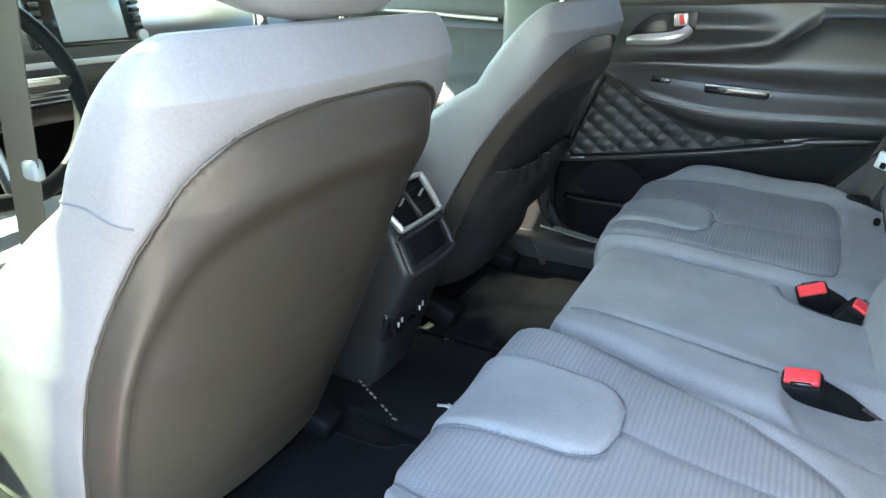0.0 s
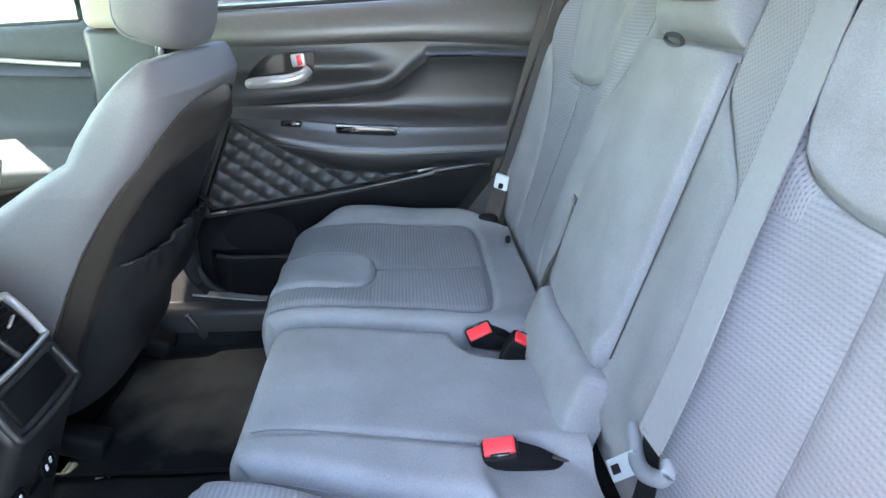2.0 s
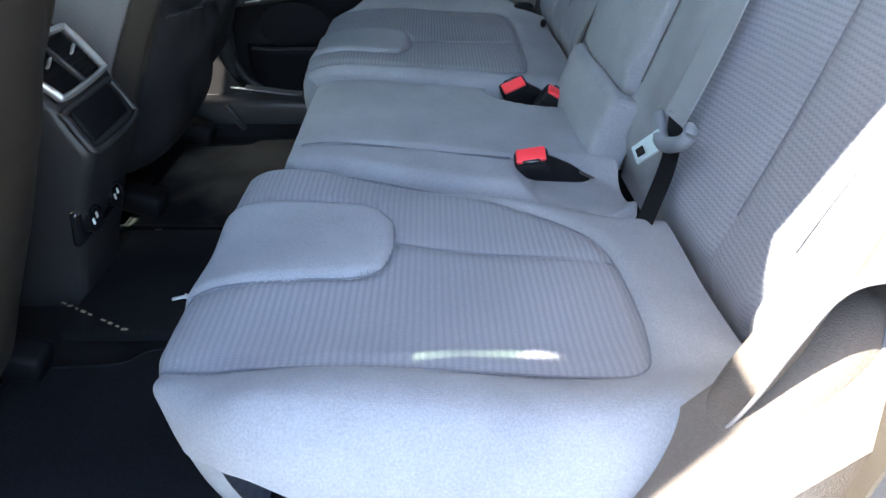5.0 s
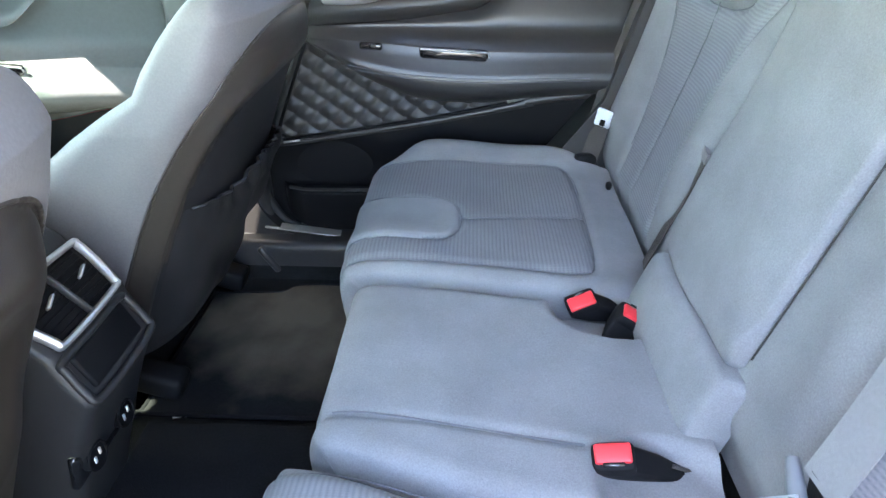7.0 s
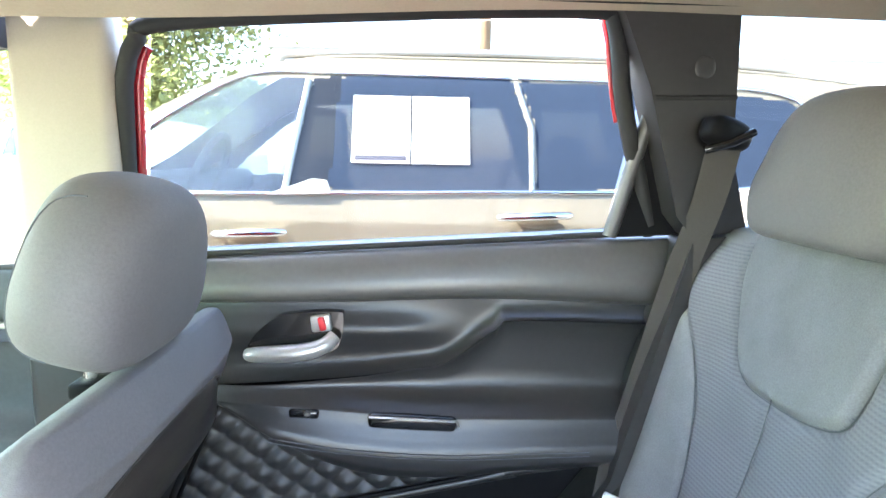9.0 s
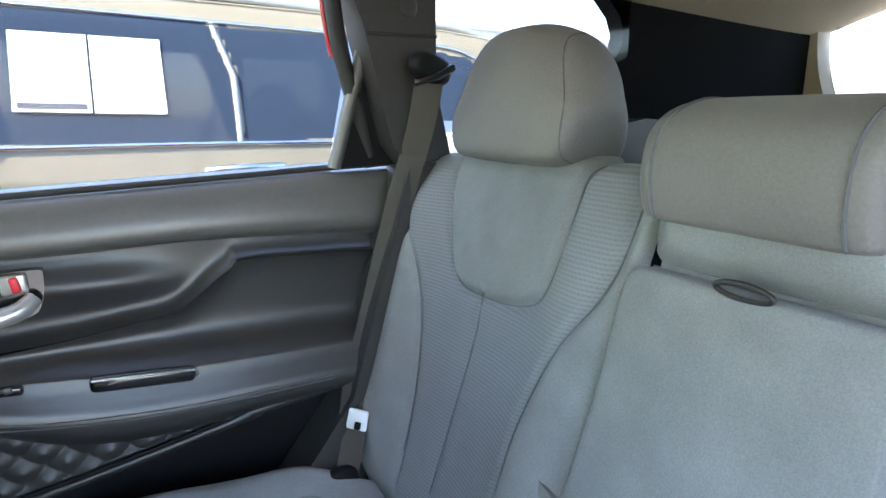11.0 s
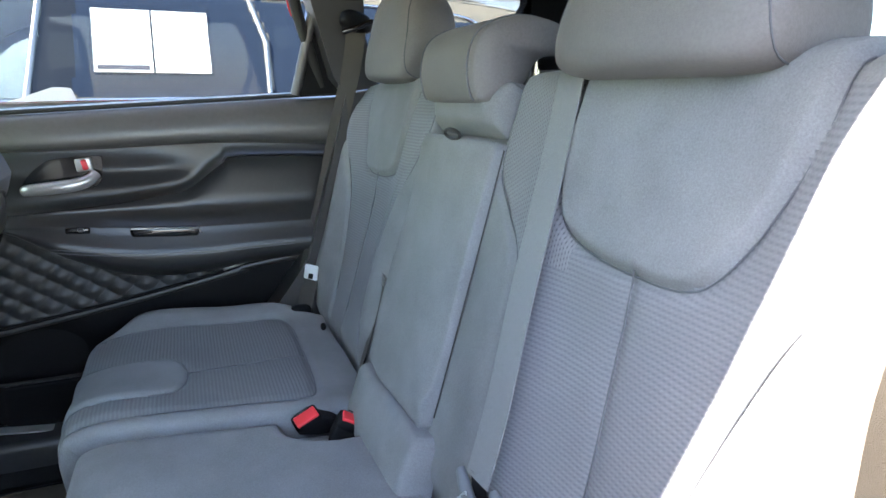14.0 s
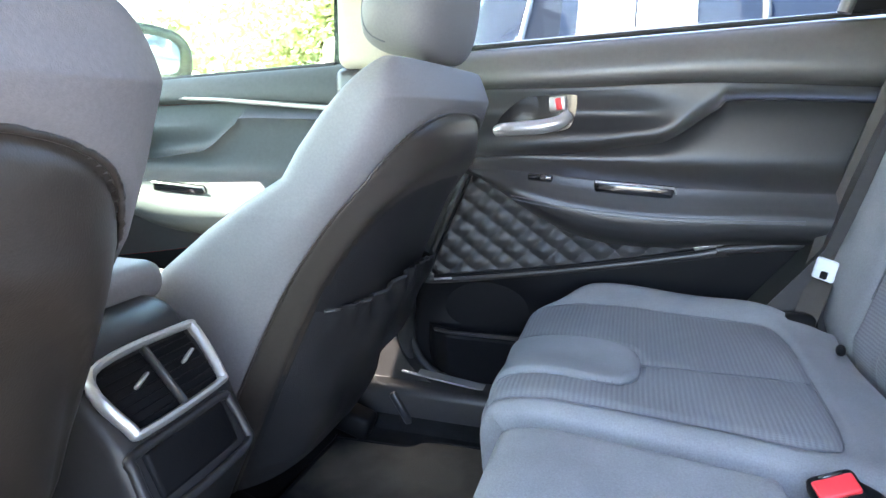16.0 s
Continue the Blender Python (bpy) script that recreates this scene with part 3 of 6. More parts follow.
    strip("lower_panel", trim_b2, pocket, 40, low, BLACK, "black lower door panel")

    def bulge(U, V, F):
        side = np.sqrt(np.clip(np.minimum((U + 0.205) / 0.05, (0.34 - U) / 0.05), 0, 1))
        return 0.048 * side * (1 - 0.6 * F ** 1.5) * step(F, -0.05, 0.05)
    strip("map_pocket", pocket, foot, 36, bulge, BLACK, "black door pocket")


rear_door = thing("door_1", "closed black and grey rear door with quilted insert and armrest", "door", (0.15, 0.70, 0.07), kind="structure")
door_panel(rear_door, 0, 0, -0.245, 0.63, True, TRIM_UP, TRIM)
front_door = thing("door_2", "closed dark front passenger door beyond the front seat", "door", (-0.9, 0.70, 0.05), kind="structure")
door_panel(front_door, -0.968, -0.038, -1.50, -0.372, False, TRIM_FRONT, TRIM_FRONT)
part("door_liner", slab([(-0.42, 0.0), (0.30, 0.0), (0.60, 0.44), (0.60, 0.80), (-0.42, 0.775)], "y", 0.722, 0.732), BLACK, rear_door, "black inner sealing panel")
part("door_rubber", tube([tuple(p) for p in smooth_line([(-0.240, 0.695, 0.78), (-0.243, 0.690, 0.50), (-0.246, 0.688, 0.26), (-0.232, 0.688, 0.185), (-0.19, 0.688, 0.135), (-0.09, 0.688, 0.098), (0.10, 0.688, 0.085)], 50)], 0.009, 8), RUBBER, rear_door, "black rubber door seal")
part("door_core", slab([(-0.30, 0.0), (0.28, 0.0), (0.62, 0.46), (0.62, 0.84), (-0.30, 0.785)], "y", 0.735, 0.83), PAINT_RED, rear_door, "red painted outer door skin")
part("door_core", slab([(-1.5, 0.06), (-0.43, 0.06), (-0.43, 0.745), (-1.5, 0.68)], "y", 0.735, 0.83), PAINT_RED, front_door, "red painted outer door skin")


def handle(parent, ox, oz):
    y = 0.680
    hb = part("handle_bezel", slab([(a + ox, b + oz) for a, b in smooth_line([(-0.064, 0.655), (-0.052, 0.678), (-0.025, 0.702), (0.0, 0.712), (0.075, 0.716), (0.086, 0.708), (0.082, 0.672), (0.066, 0.652), (0.0, 0.642), (-0.055, 0.642)], 48, True)], "y", y + 0.002, y + 0.03), PIANO, parent, "gloss black handle recess")
    lv = smooth_line([(-0.060, y - 0.006, 0.649), (-0.045, y - 0.016, 0.652), (-0.01, y - 0.021, 0.655), (0.03, y - 0.021, 0.659), (0.058, y - 0.016, 0.667), (0.074, y - 0.006, 0.680)], 30)
    part("handle_lever", tube([(p[0] + ox, p[1], p[2] + oz) for p in lv], [0.0105 + 0.003 * math.sin(t * 3.1) for t in np.linspace(0, 1, 30)], 12), SATIN, hb, "satin silver door handle")
    part("lock_frame", rbox((0.052 + ox, y - 0.001, 0.699 + oz), (0.032, 0.008, 0.028), 0.004, 2, pose(0, 0, 0, 0, -6, 0)), SATIN, hb, "silver lock surround")
    part("lock_tab", rbox((0.054 + ox, y - 0.006, 0.699 + oz), (0.011, 0.007, 0.022), 0.003, 2, pose(0, 0, 0, 0, -12, 0)), RED, hb, "red lock tab")


handle(rear_door, 0, 0), handle(front_door, -0.968, -0.038)


def armrest_bits(parent, ox, oz):
    y = 0.648
    part("pull_cup", rbox((0.196 + ox, y + 0.016, 0.550 + oz), (0.140, 0.050, 0.026), 0.008, 3, pose(0, 0, 0, 0, 3, 0)), PIANO, parent, "gloss black pull cup")
    part("pull_cup_rim", tube([(0.130 + ox, y - 0.011, 0.563 + oz), (0.264 + ox, y - 0.011, 0.556 + oz), (0.268 + ox, y - 0.010, 0.546 + oz)], 0.0020), SATIN, parent, "thin grey edge")
    part("switch_plate", rbox((0.030 + ox, y + 0.004, 0.566 + oz), (0.046, 0.030, 0.014), 0.004, 2, pose(0, 0, 0, 0, 3, 0)), PIANO, parent, "gloss black switch plate")
    part("window_switch", rbox((0.036 + ox, y - 0.010, 0.568 + oz), (0.010, 0.010, 0.008), 0.003, 2), TRIM_UP, parent, "window switch with a pale tip")


armrest_bits(rear_door, 0, 0), armrest_bits(front_door, -0.968, -0.038)
trim_line = smooth_line([(-0.118, 0.560), (-0.160, 0.462), (-0.197, 0.372), (-0.188, 0.350), (-0.165, 0.347), (0.10, 0.390), (0.30, 0.431), (0.355, 0.447)], 70)
part("insert_trim", tube([(a, 0.7035, b) for a, b in trim_line], 0.0042), BLACK, rear_door, "black frame round the quilted insert")
rim_out = smooth_line([(-0.136, 0.560), (-0.178, 0.462), (-0.216, 0.372), (-0.217, 0.340), (-0.190, 0.328), (0.10, 0.375), (0.30, 0.414), (0.372, 0.428)], 70)
prof_y = (0.7060, 0.7000, 0.6985, 0.6985, 0.7000, 0.7040)
part("insert_surround", grid(*[np.stack([trim_line[:, 0] * (1 - f) + rim_out[:, 0] * f for f in np.linspace(0, 1, 6)], 1), np.tile(prof_y, (70, 1)), np.stack([trim_line[:, 1] * (1 - f) + rim_out[:, 1] * f for f in np.linspace(0, 1, 6)], 1)]), TRIM, rear_door, "grey moulded surround of the insert")
part("trim_tail", tube([(0.350, 0.7035, 0.439), (0.42, 0.7035, 0.449), (0.50, 0.7035, 0.460)], [0.009, 0.010, 0.010], 10), TRIM, rear_door, "grey moulded strip")
stitch = smooth_line([(-0.02, 0.6250, 0.5330), (0.10, 0.6245, 0.5150), (0.25, 0.6245, 0.5060), (0.38, 0.6245, 0.5090), (0.47, 0.6245, 0.5120)], 60)
for k in (0.0, -0.006):
    part("armrest_seam", tube([(p[0], p[1] - (0.0012 if k else 0), p[2] + k) for p in stitch], 0.0010, 6), SEAM, rear_door, "sewn armrest seam")
part("insert_tip", rbox((0.335, 0.700, 0.446), (0.050, 0.006, 0.010), 0.002, 1, pose(0, 0, 0, 0, -14, 0)), SATIN, rear_door, "silver end of the trim strip")
part("insert_badge", rbox((-0.172, 0.6965, 0.342), (0.040, 0.004, 0.005), 0.002, 1, pose(0, 0, 0, 0, -8, 0)), SATIN, rear_door, "small silver badge strip")
part("pocket_rim", tube([(-0.188, 0.690, 0.232), (-0.15, 0.672, 0.234), (0.10, 0.668, 0.238), (0.30, 0.680, 0.243)], 0.004), TRIM, rear_door, "rounded pocket rim")
part("window_seal", tube([(-0.235, 0.705, 0.796), (0.18, 0.700, 0.822), (0.50, 0.700, 0.842), (0.62, 0.695, 0.849)], 0.005), RUBBER, rear_door)
part("window_seal_bright", band([(-0.235, 0.712, 0.801), (0.18, 0.708, 0.827), (0.50, 0.708, 0.846)], (0, 1, 0.2), 0.02, 0.004), SATIN, rear_door, "bright strip under the window")
part("front_trim_bright", tube([(-1.45, 0.678, 0.730), (-0.93, 0.676, 0.716), (-0.67, 0.676, 0.706), (-0.41, 0.678, 0.690)], 0.0055), SATIN, front_door, "silver strip along the front door")
part("window_seal", tube([(-1.5, 0.708, 0.705), (-0.95, 0.708, 0.742), (-0.41, 0.708, 0.776)], 0.007), RUBBER, front_door)
# unseen deep slab above the front window, added to stop stray sun
part("window_frame", slab([(-0.41, 1.105), (-0.95, 1.078), (-1.40, 0.815), (-1.52, 0.80), (-1.10, 1.20), (-0.41, 1.21)], "y", 0.585, 0.725), RUBBER, front_door, "black slab over the window, added to block stray sun")
# window frame of the far rear door
FR = smooth_line([(-0.236, 0.795), (-0.225, 1.02), (-0.219, 1.072), (-0.202, 1.112), (-0.158, 1.139), (0.15, 1.160), (0.445, 1.170), (0.482, 1.150), (0.507, 1.03), (0.565, 0.845)], 60)
part("frame_seal", tube([(a, 0.690 - 0.10 * max(b - 0.8, 0), b) for a, b in FR], 0.013), RUBBER, rear_door, "black rubber seal round the window")
part("frame_paint", tube([(a + 0.012, 0.706 - 0.09 * max(b - 0.8, 0), b) for a, b in FR[:20]], 0.008), PAINT_RED, rear_door, "red painted window frame")
part("frame_paint", tube([(a - 0.010, 0.706 - 0.09 * max(b - 0.8, 0), b) for a, b in FR[44:54]], 0.004), PAINT_RED, rear_door, "red painted window frame")
part("sail_panel", slab([(0.497, 0.842), (0.556, 1.055), (0.572, 1.05), (0.625, 0.85)], "y", 0.672, 0.70), BLACK, rear_door, "black triangular panel behind the window")
part("sail_edge", tube([(0.497, 0.676, 0.842), (0.553, 0.668, 1.058)], 0.011), TRIM_UP, rear_door, "grey window divider bar")
wp = part("window_pane", slab([(-0.22, 0.80), (0.50, 0.845), (0.54, 1.05), (0.48, 1.17), (-0.20, 1.15)], "y", 0.712, 0.715), TINT, rear_door, "lightly tinted window glass")
wp = part("window_pane", slab([(-1.50, 0.70), (-0.40, 0.785), (-0.40, 1.13), (-0.95, 1.10), (-1.45, 0.80)], "y", 0.712, 0.715), GLASS, front_door, "clear window glass")
wp.visible_shadow = False


# ---- rear seats ----
class Profile:
    """A curve in the x-z plane by its arc, with its outward normal."""
    def __init__(self, rows):
        r = smooth_line(rows, 240)
        self.a, self.x, self.z = r[:, 0], r[:, 1], r[:, 2]
        tx, tz = np.gradient(self.x, self.a), np.gradient(self.z, self.a)
        n = np.hypot(tx, tz)
        self.nx, self.nz = -tz / n, tx / n

    def at(self, A, H):
        g = [np.interp(A, self.a, q) for q in (self.x, self.z, self.nx, self.nz)]
        return g[0] + g[2] * H, g[1] + g[3] * H


CUSH = Profile([(-0.20, 0.085, 0.10), (-0.12, 0.045, 0.19), (-0.04, 0.030, 0.288), (0.0, 0.034, 0.324), (0.03, 0.048, 0.345), (0.07, 0.085, 0.355), (0.15, 0.155, 0.356), (0.30, 0.30, 0.350), (0.42, 0.42, 0.345), (0.52, 0.52, 0.335)])
BACK = Profile([(-0.06, 0.488, 0.285), (0.0, 0.505, 0.342), (0.10, 0.534, 0.438), (0.30, 0.589, 0.629), (0.50, 0.642, 0.820), (0.545, 0.656, 0.858), (0.57, 0.670, 0.868), (0.60, 0.698, 0.872), (0.68, 0.77, 0.868)])
# the normal of the backrest points forward
BACK.nx, BACK.nz = np.where(BACK.nx > 0, -BACK.nx, BACK.nx), np.abs(BACK.nz)


def seam(parent, prof, line, H, r=0.0011, name="seam", material=None):
    """A sewn seam: a thin cord along a line (arc, y) on a profile."""
    L = smooth_line(line, max(24, len(line) * 8))
    x, z = prof.at(L[:, 0], np.full(len(L), H) if np.isscalar(H) else H)
    part(name, tube(list(zip(x, L[:, 1], z)), r, 6), material or SEAM, parent)


def split(parent, X, Y, Z, zones, flip):
    left = np.ones((X.shape[0] - 1, X.shape[1] - 1), bool)
    for name, zone, m, label in zones:
        c = left if zone is None else cells(zone) & left
        left = left & ~c
        if c.any():
            part(name, grid(X, Y, Z, c, flip=flip), m, parent, label)


def outer_cushion(parent, s, inner, uc):
    """s: side of the car; inner: (front, rear) distance of the inner edge from the middle; uc: middle of the thigh panel."""
    A, T = np.meshgrid(np.linspace(-0.20, 0.515, 260), np.linspace(0, 1, 220), indexing="ij")
    lo = inner[0] + (inner[1] - inner[0]) * np.clip(A / 0.45, 0, 1)
    hi = np.interp(A, [-0.20, -0.02, 0.03, 0.07, 0.11, 0.16, 0.22], [0.550, 0.562, 0.585, 0.612, 0.634, 0.650, 0.655]) - 0.07 * step(A, 0.36, 0.52)
    W = lo + T * (hi - lo)
    u = uc
    U = [(-0.03, u - 0.072), (0.15, u - 0.070), (0.195, u - 0.060), (0.215, u - 0.030), (0.218, u + 0.012), (0.208, u + 0.050), (0.18, u + 0.066), (0.12, u + 0.072), (-0.03, u + 0.078)]
    Ul = smooth_line(U, 60)
    bol = [(-0.2, 0.520), (-0.02, 0.535), (0.06, 0.556), (0.12, 0.560), (0.25, 0.560), (0.38, 0.564), (0.420, 0.555), (0.435, 0.52), (0.438, 0.46), (0.430, inner[1] + 0.10), (0.40, inner[1] + 0.055), (0.30, inner[0] + 0.045 + 0.5 * (inner[1] - inner[0])), (0.10, inner[0] + 0.035), (-0.2, inner[0] + 0.03)]
    Bl = smooth_line(bol, 110)
    mid = [(0.218, u + 0.005), (0.30, u + 0.015), (0.432, u + 0.03)]
    d = np.minimum(W - lo, hi - W)
    H = -edge_drop(d, 0.040) - 0.020 * bell(W - lo, 0.007)
    H += 0.026 * bell(W - 0.612, 0.045) * step(A, 0.03, 0.14)
    H += 0.004 * bell(dist(A, W, Ul), 0.05) * inside(A, W, U)
    H -= 0.0040 * bell(dist(A, W, Ul), 0.006) + 0.0055 * bell(dist(A, W, Bl), 0.009) + 0.0025 * bell(dist(A, W, mid), 0.008)
    H += 0.0035 * np.sin(A * 23 + W * 11) * np.sin(W * 19) * step(A, 0.0, 0.05)
    X, Z = CUSH.at(A, H)
    thigh = inside(A, W, U)
    core = inside(A, W, [tuple(p) for p in Bl])
    split(parent, X, W * s, Z, [("thigh_panel", thigh, CLOTH, "smooth grey cloth thigh panel"), ("cushion_insert", core, CLOTH_RIB, "ribbed grey cloth insert"),
                                 ("cushion_bolster", None, CLOTH, "smooth grey cloth border")], s < 0)
    for L in (Ul[::2], Bl[::2], smooth_line(mid, 20)):
        P = [(a, w) for a, w in L if a < 0.44]
        h = [float(H[np.argmin(np.abs(A[:, 0] - a)), np.argmin(np.abs(W[np.argmin(np.abs(A[:, 0] - a))] - w))]) for a, w in P]
        h = np.convolve(np.pad(h, 3, mode="edge"), np.ones(7) / 7, "valid")
        P = smooth_line([(a, s * w, q + 0.001) for (a, w), q in zip(P, h)], 4 * len(P))
        x, z = CUSH.at(P[:, 0], P[:, 2])
        part("seam", tube(list(zip(x, P[:, 1], z)), 0.0009, 6), SEAM, parent)


def outer_back(parent, s, inner, near):
    A, T = np.meshgrid(np.linspace(-0.05, 0.68, 260), np.linspace(0, 1, 220), indexing="ij")
    Zp = BACK.at(A, 0 * A)[1]
    hi = 0.655 - 0.06 * step(A, 0.47, 0.68) - 0.05 * step(-A, -0.10, 0.06)
    W = inner + T * (hi - inner)
    V = 0.342 + 0.955 * A
    c = 0.395
    U = [(c - 0.145, 0.93), (c - 0.140, 0.80), (c - 0.130, 0.735), (c - 0.110, 0.704), (c - 0.06, 0.690), (c + 0.0, 0.686), (c + 0.055, 0.688), (c + 0.085, 0.704), (c + 0.115, 0.750), (c + 0.137, 0.82), (c + 0.142, 0.93)]
    Ul = smooth_line(U, 70)
    ob = [(0.655, 0.83), (0.615, 0.75), (0.565, 0.685), (0.530, 0.60), (0.505, 0.48), (0.50, 0.28)]
    Ol = smooth_line(ob, 50)
    if near:
        ib = [(0.098, 0.93), (0.106, 0.80), (0.113, 0.742), (0.165, 0.70), (0.214, 0.662), (0.240, 0.58), (0.262, 0.45), (0.27, 0.28)]
    else:
        ib = [(0.160, 0.93), (0.165, 0.80), (0.178, 0.74), (0.225, 0.66), (0.255, 0.56), (0.262, 0.45), (0.26, 0.28)]
    Il = smooth_line(ib, 60)
    md = [(c, 0.693), (c + 0.004, 0.60), (c + 0.012, 0.50), (c + 0.02, 0.33)]
    d = np.minimum(W - inner, hi - W)
    H = -edge_drop(d, 0.010 if near else 0.020)
    H += 0.026 * bell(W - 0.60, 0.055) * step(V, 0.36, 0.45) * (1 - step(V, 0.78, 0.88))
    H += 0.014 * bell(W - 0.22, 0.06) * step(V, 0.36, 0.45) * (1 - step(V, 0.75, 0.88))
    H -= 0.010 * bell(W - c, 0.12) * (1 - step(V, 0.62, 0.70))
    for L in (Ul, Ol, Il):
        H -= 0.0065 * bell(dist(W, V, L), 0.007)
    H -= 0.0028 * bell(dist(W, V, md), 0.008)
    H += 0.007 * step(dist(W, V, Ul) * np.where(inside(W, V, U), 1, -1), -0.003, 0.012)
    H += 0.003 * np.sin(V * 17 + W * 9) * np.sin(W * 15 + 1)
    H -= 0.038 * step(-A, -0.03, 0.05)
    X, Z = BACK.at(A, H)
    upper = inside(W, V, U)
    core = inside(W, V, [tuple(p) for p in Ol] + [tuple(p) for p in Il[::-1]])
    split(parent, X, W * s, Z, [("shoulder_panel", upper, CLOTH, "smooth grey cloth shoulder panel"), ("dashed_insert", core & near & (V > 0.668) & (W < 0.30), CLOTH_DASH, "grey woven insert with rows of dark dashes"), ("back_insert", core, CLOTH_DOT, "fine ribbed grey woven insert"),
                                 ("back_bolster", None, CLOTH, "smooth grey cloth side bolster")], s > 0)
    to = lambda L: [((z - 0.342) / 0.955, s * w) for w, z in L if 0.395 < z < 0.905]
    for L in (Ul[::2], Ol[::2], Il[::2], smooth_line(md, 20)):
        P = to(L)
        h = [float(H[np.argmin(np.abs(A[:, 0] - a)), np.argmin(np.abs(W[np.argmin(np.abs(A[:, 0] - a))] - s * w))]) for a, w in P]
        h = np.convolve(np.pad(h, 3, mode="edge"), np.ones(7) / 7, "valid")
        P = smooth_line([(a, w, q + 0.001) for (a, w), q in zip(P, h)], 4 * len(P))
        x, z = BACK.at(P[:, 0], P[:, 2])
        part("seam", tube(list(zip(x, P[:, 1], z)), 0.0009, 6), SEAM, parent)
    if near:
        Ka, Kk = np.meshgrid(A[:, 0], np.linspace(0, 1, 16), indexing="ij")
        Kw = np.repeat(W[:, -1:], 16, 1) + 0.016 * np.sin(Kk * math.pi * 0.5)
        Kx, Kz = BACK.at(Ka, H[:, -1:] - 0.17 * Kk)
        part("back_side", grid(Kx, Kw * s, Kz, None, flip=s > 0), CLOTH, parent, "grey cloth side of the backrest")
    # rear shell
    Xb, Zb = BACK.at(A, -0.11 + 0 * A)
    part("back_shell", grid(Xb + 0.0, W * s, np.minimum(Zb, 0.86), None, flip=s < 0), BLACK, parent, "black carpeted rear of the backrest")


far_seat = thing("rear_seat", "grey cloth outer rear seat with ribbed inserts beside the far door", "car seat", (0.3, 0.40, 0.10), "rear seats")
outer_cushion(far_seat, 1, (0.145, 0.11), 0.315)
outer_back(far_seat, 1, 0.146, False)
near_seat = thing("rear_seat", "grey cloth outer rear seat partly in hard sunlight", "car seat", (0.3, -0.40, 0.10), "rear seats")
outer_cushion(near_seat, -1, (0.185, 0.285), 0.378)
outer_back(near_seat, -1, 0.0985, True)


def back_pad(name, parent, a0, a1, y0, y1, lift, r, material, label, taper=0.0, corner=0.02, right=1.0, feat=None):
    """A stuffed block on the backrest plane, with rounded corners; right: how much sharper the edge at y0 is."""
    A, T = np.meshgrid(np.linspace(a0, a1, 90), np.linspace(0, 1, 70), indexing="ij")
    t = (A - a0) / (a1 - a0)
    ya, yb = y0 + taper * (1 - t), y1 - taper * (1 - t)
    Y = ya + T * (yb - ya)
    p, q = np.minimum((Y - ya) * right, yb - Y), np.minimum(A - a0, a1 - A)
    d = np.where((p < corner) & (q < corner), corner - np.hypot(corner - p, corner - q), np.minimum(p, q))
    H = lift - edge_drop(np.maximum(d, 0), r) - np.where(d < 1e-6, 0.03, 0)
    H += 0.0025 * np.sin(A * 21 + 1) * np.sin(Y * 33)
    if feat:
        H += feat(A, Y)
    X, Z = BACK.at(A, H)
    return part(name, grid(X, Y, Z, flip=True), material, parent, label)


mid_seat = thing("rear_seat", "narrow grey cloth middle rear seat with folded armrest", "car seat", (0.3, 0.0, 0.10), "rear seats")


def middle_cushion():
    A, T = np.meshgrid(np.linspace(-0.20, 0.50, 110), np.linspace(0, 1, 80), indexing="ij")
    lo = -0.183 - 0.10 * np.clip(A / 0.45, 0, 1)
    hi = 0.143 - 0.035 * np.clip(A / 0.45, 0, 1)
    Y = lo + T * (hi - lo)
    d = np.minimum(Y - lo, hi - Y)
    H = -edge_drop(d, 0.034) - 0.006 - 0.022 * bell(d, 0.007)
    ln = [(-0.2, -0.125), (0.0, -0.13), (0.15, -0.142), (0.3, -0.158), (0.36, -0.165)]
    H -= 0.005 * bell(dist(A, Y, ln), 0.006)
    H += 0.003 * np.sin(A * 19) * np.sin(Y * 21 + 1)
    # hollows round the buckles
    H -= 0.030 * step(0.075 - np.hypot(A - 0.43, (Y - 0.085) * 1.2), -0.012, 0.012)
    H -= 0.020 * step(0.070 - np.hypot(A - 0.44, (Y + 0.215) * 1.1), -0.012, 0.012)
    X, Z = CUSH.at(A, H)
    X = X + 0.026 * (1 - step(A, 0.06, 0.30))
    part("cushion", grid(X, Y, Z), CLOTH, mid_seat, "smooth grey cloth cushion")
    L = smooth_line([(0.04, -0.132)] + ln[2:], 40)
    x, z = CUSH.at(L[:, 0], np.full(40, -0.0085))
    part("seam", tube(list(zip(x + 0.026 * (1 - step(L[:, 0], 0.06, 0.30)), L[:, 1], z)), 0.0011, 6), SEAM, mid_seat)


middle_cushion()
def pad_fold(A, Y):
    """A soft crease across the foot of the armrest."""
    return 0.009 * np.sin(np.clip((Y + 0.115) / 0.268, 0, 1) * math.pi) ** 0.8 + 0.012 * bell(A - 0.10, 0.03) * bell(Y + 0.10, 0.05) - 0.006 * bell(A - 0.115 + 0.25 * (Y + 0.09), 0.02) * step(-Y, 0.0, 0.09)


back_pad("armrest_pad", mid_seat, 0.057, 0.462, -0.112, 0.150, 0.014, 0.014, CLOTH, "smooth light grey folded armrest", -0.008, 0.03, 1.6, pad_fold)
back_pad("armrest_foot", mid_seat, -0.05, 0.062, -0.146, 0.140, 0.032, 0.016, CLOTH, "padded block below the armrest", 0.0, 0.022, 1.0, lambda A, Y: 0.012 * np.sin(np.clip((A + 0.05) / 0.11, 0, 1) * math.pi) * np.sin(np.clip((Y + 0.146) / 0.286, 0, 1) * math.pi))
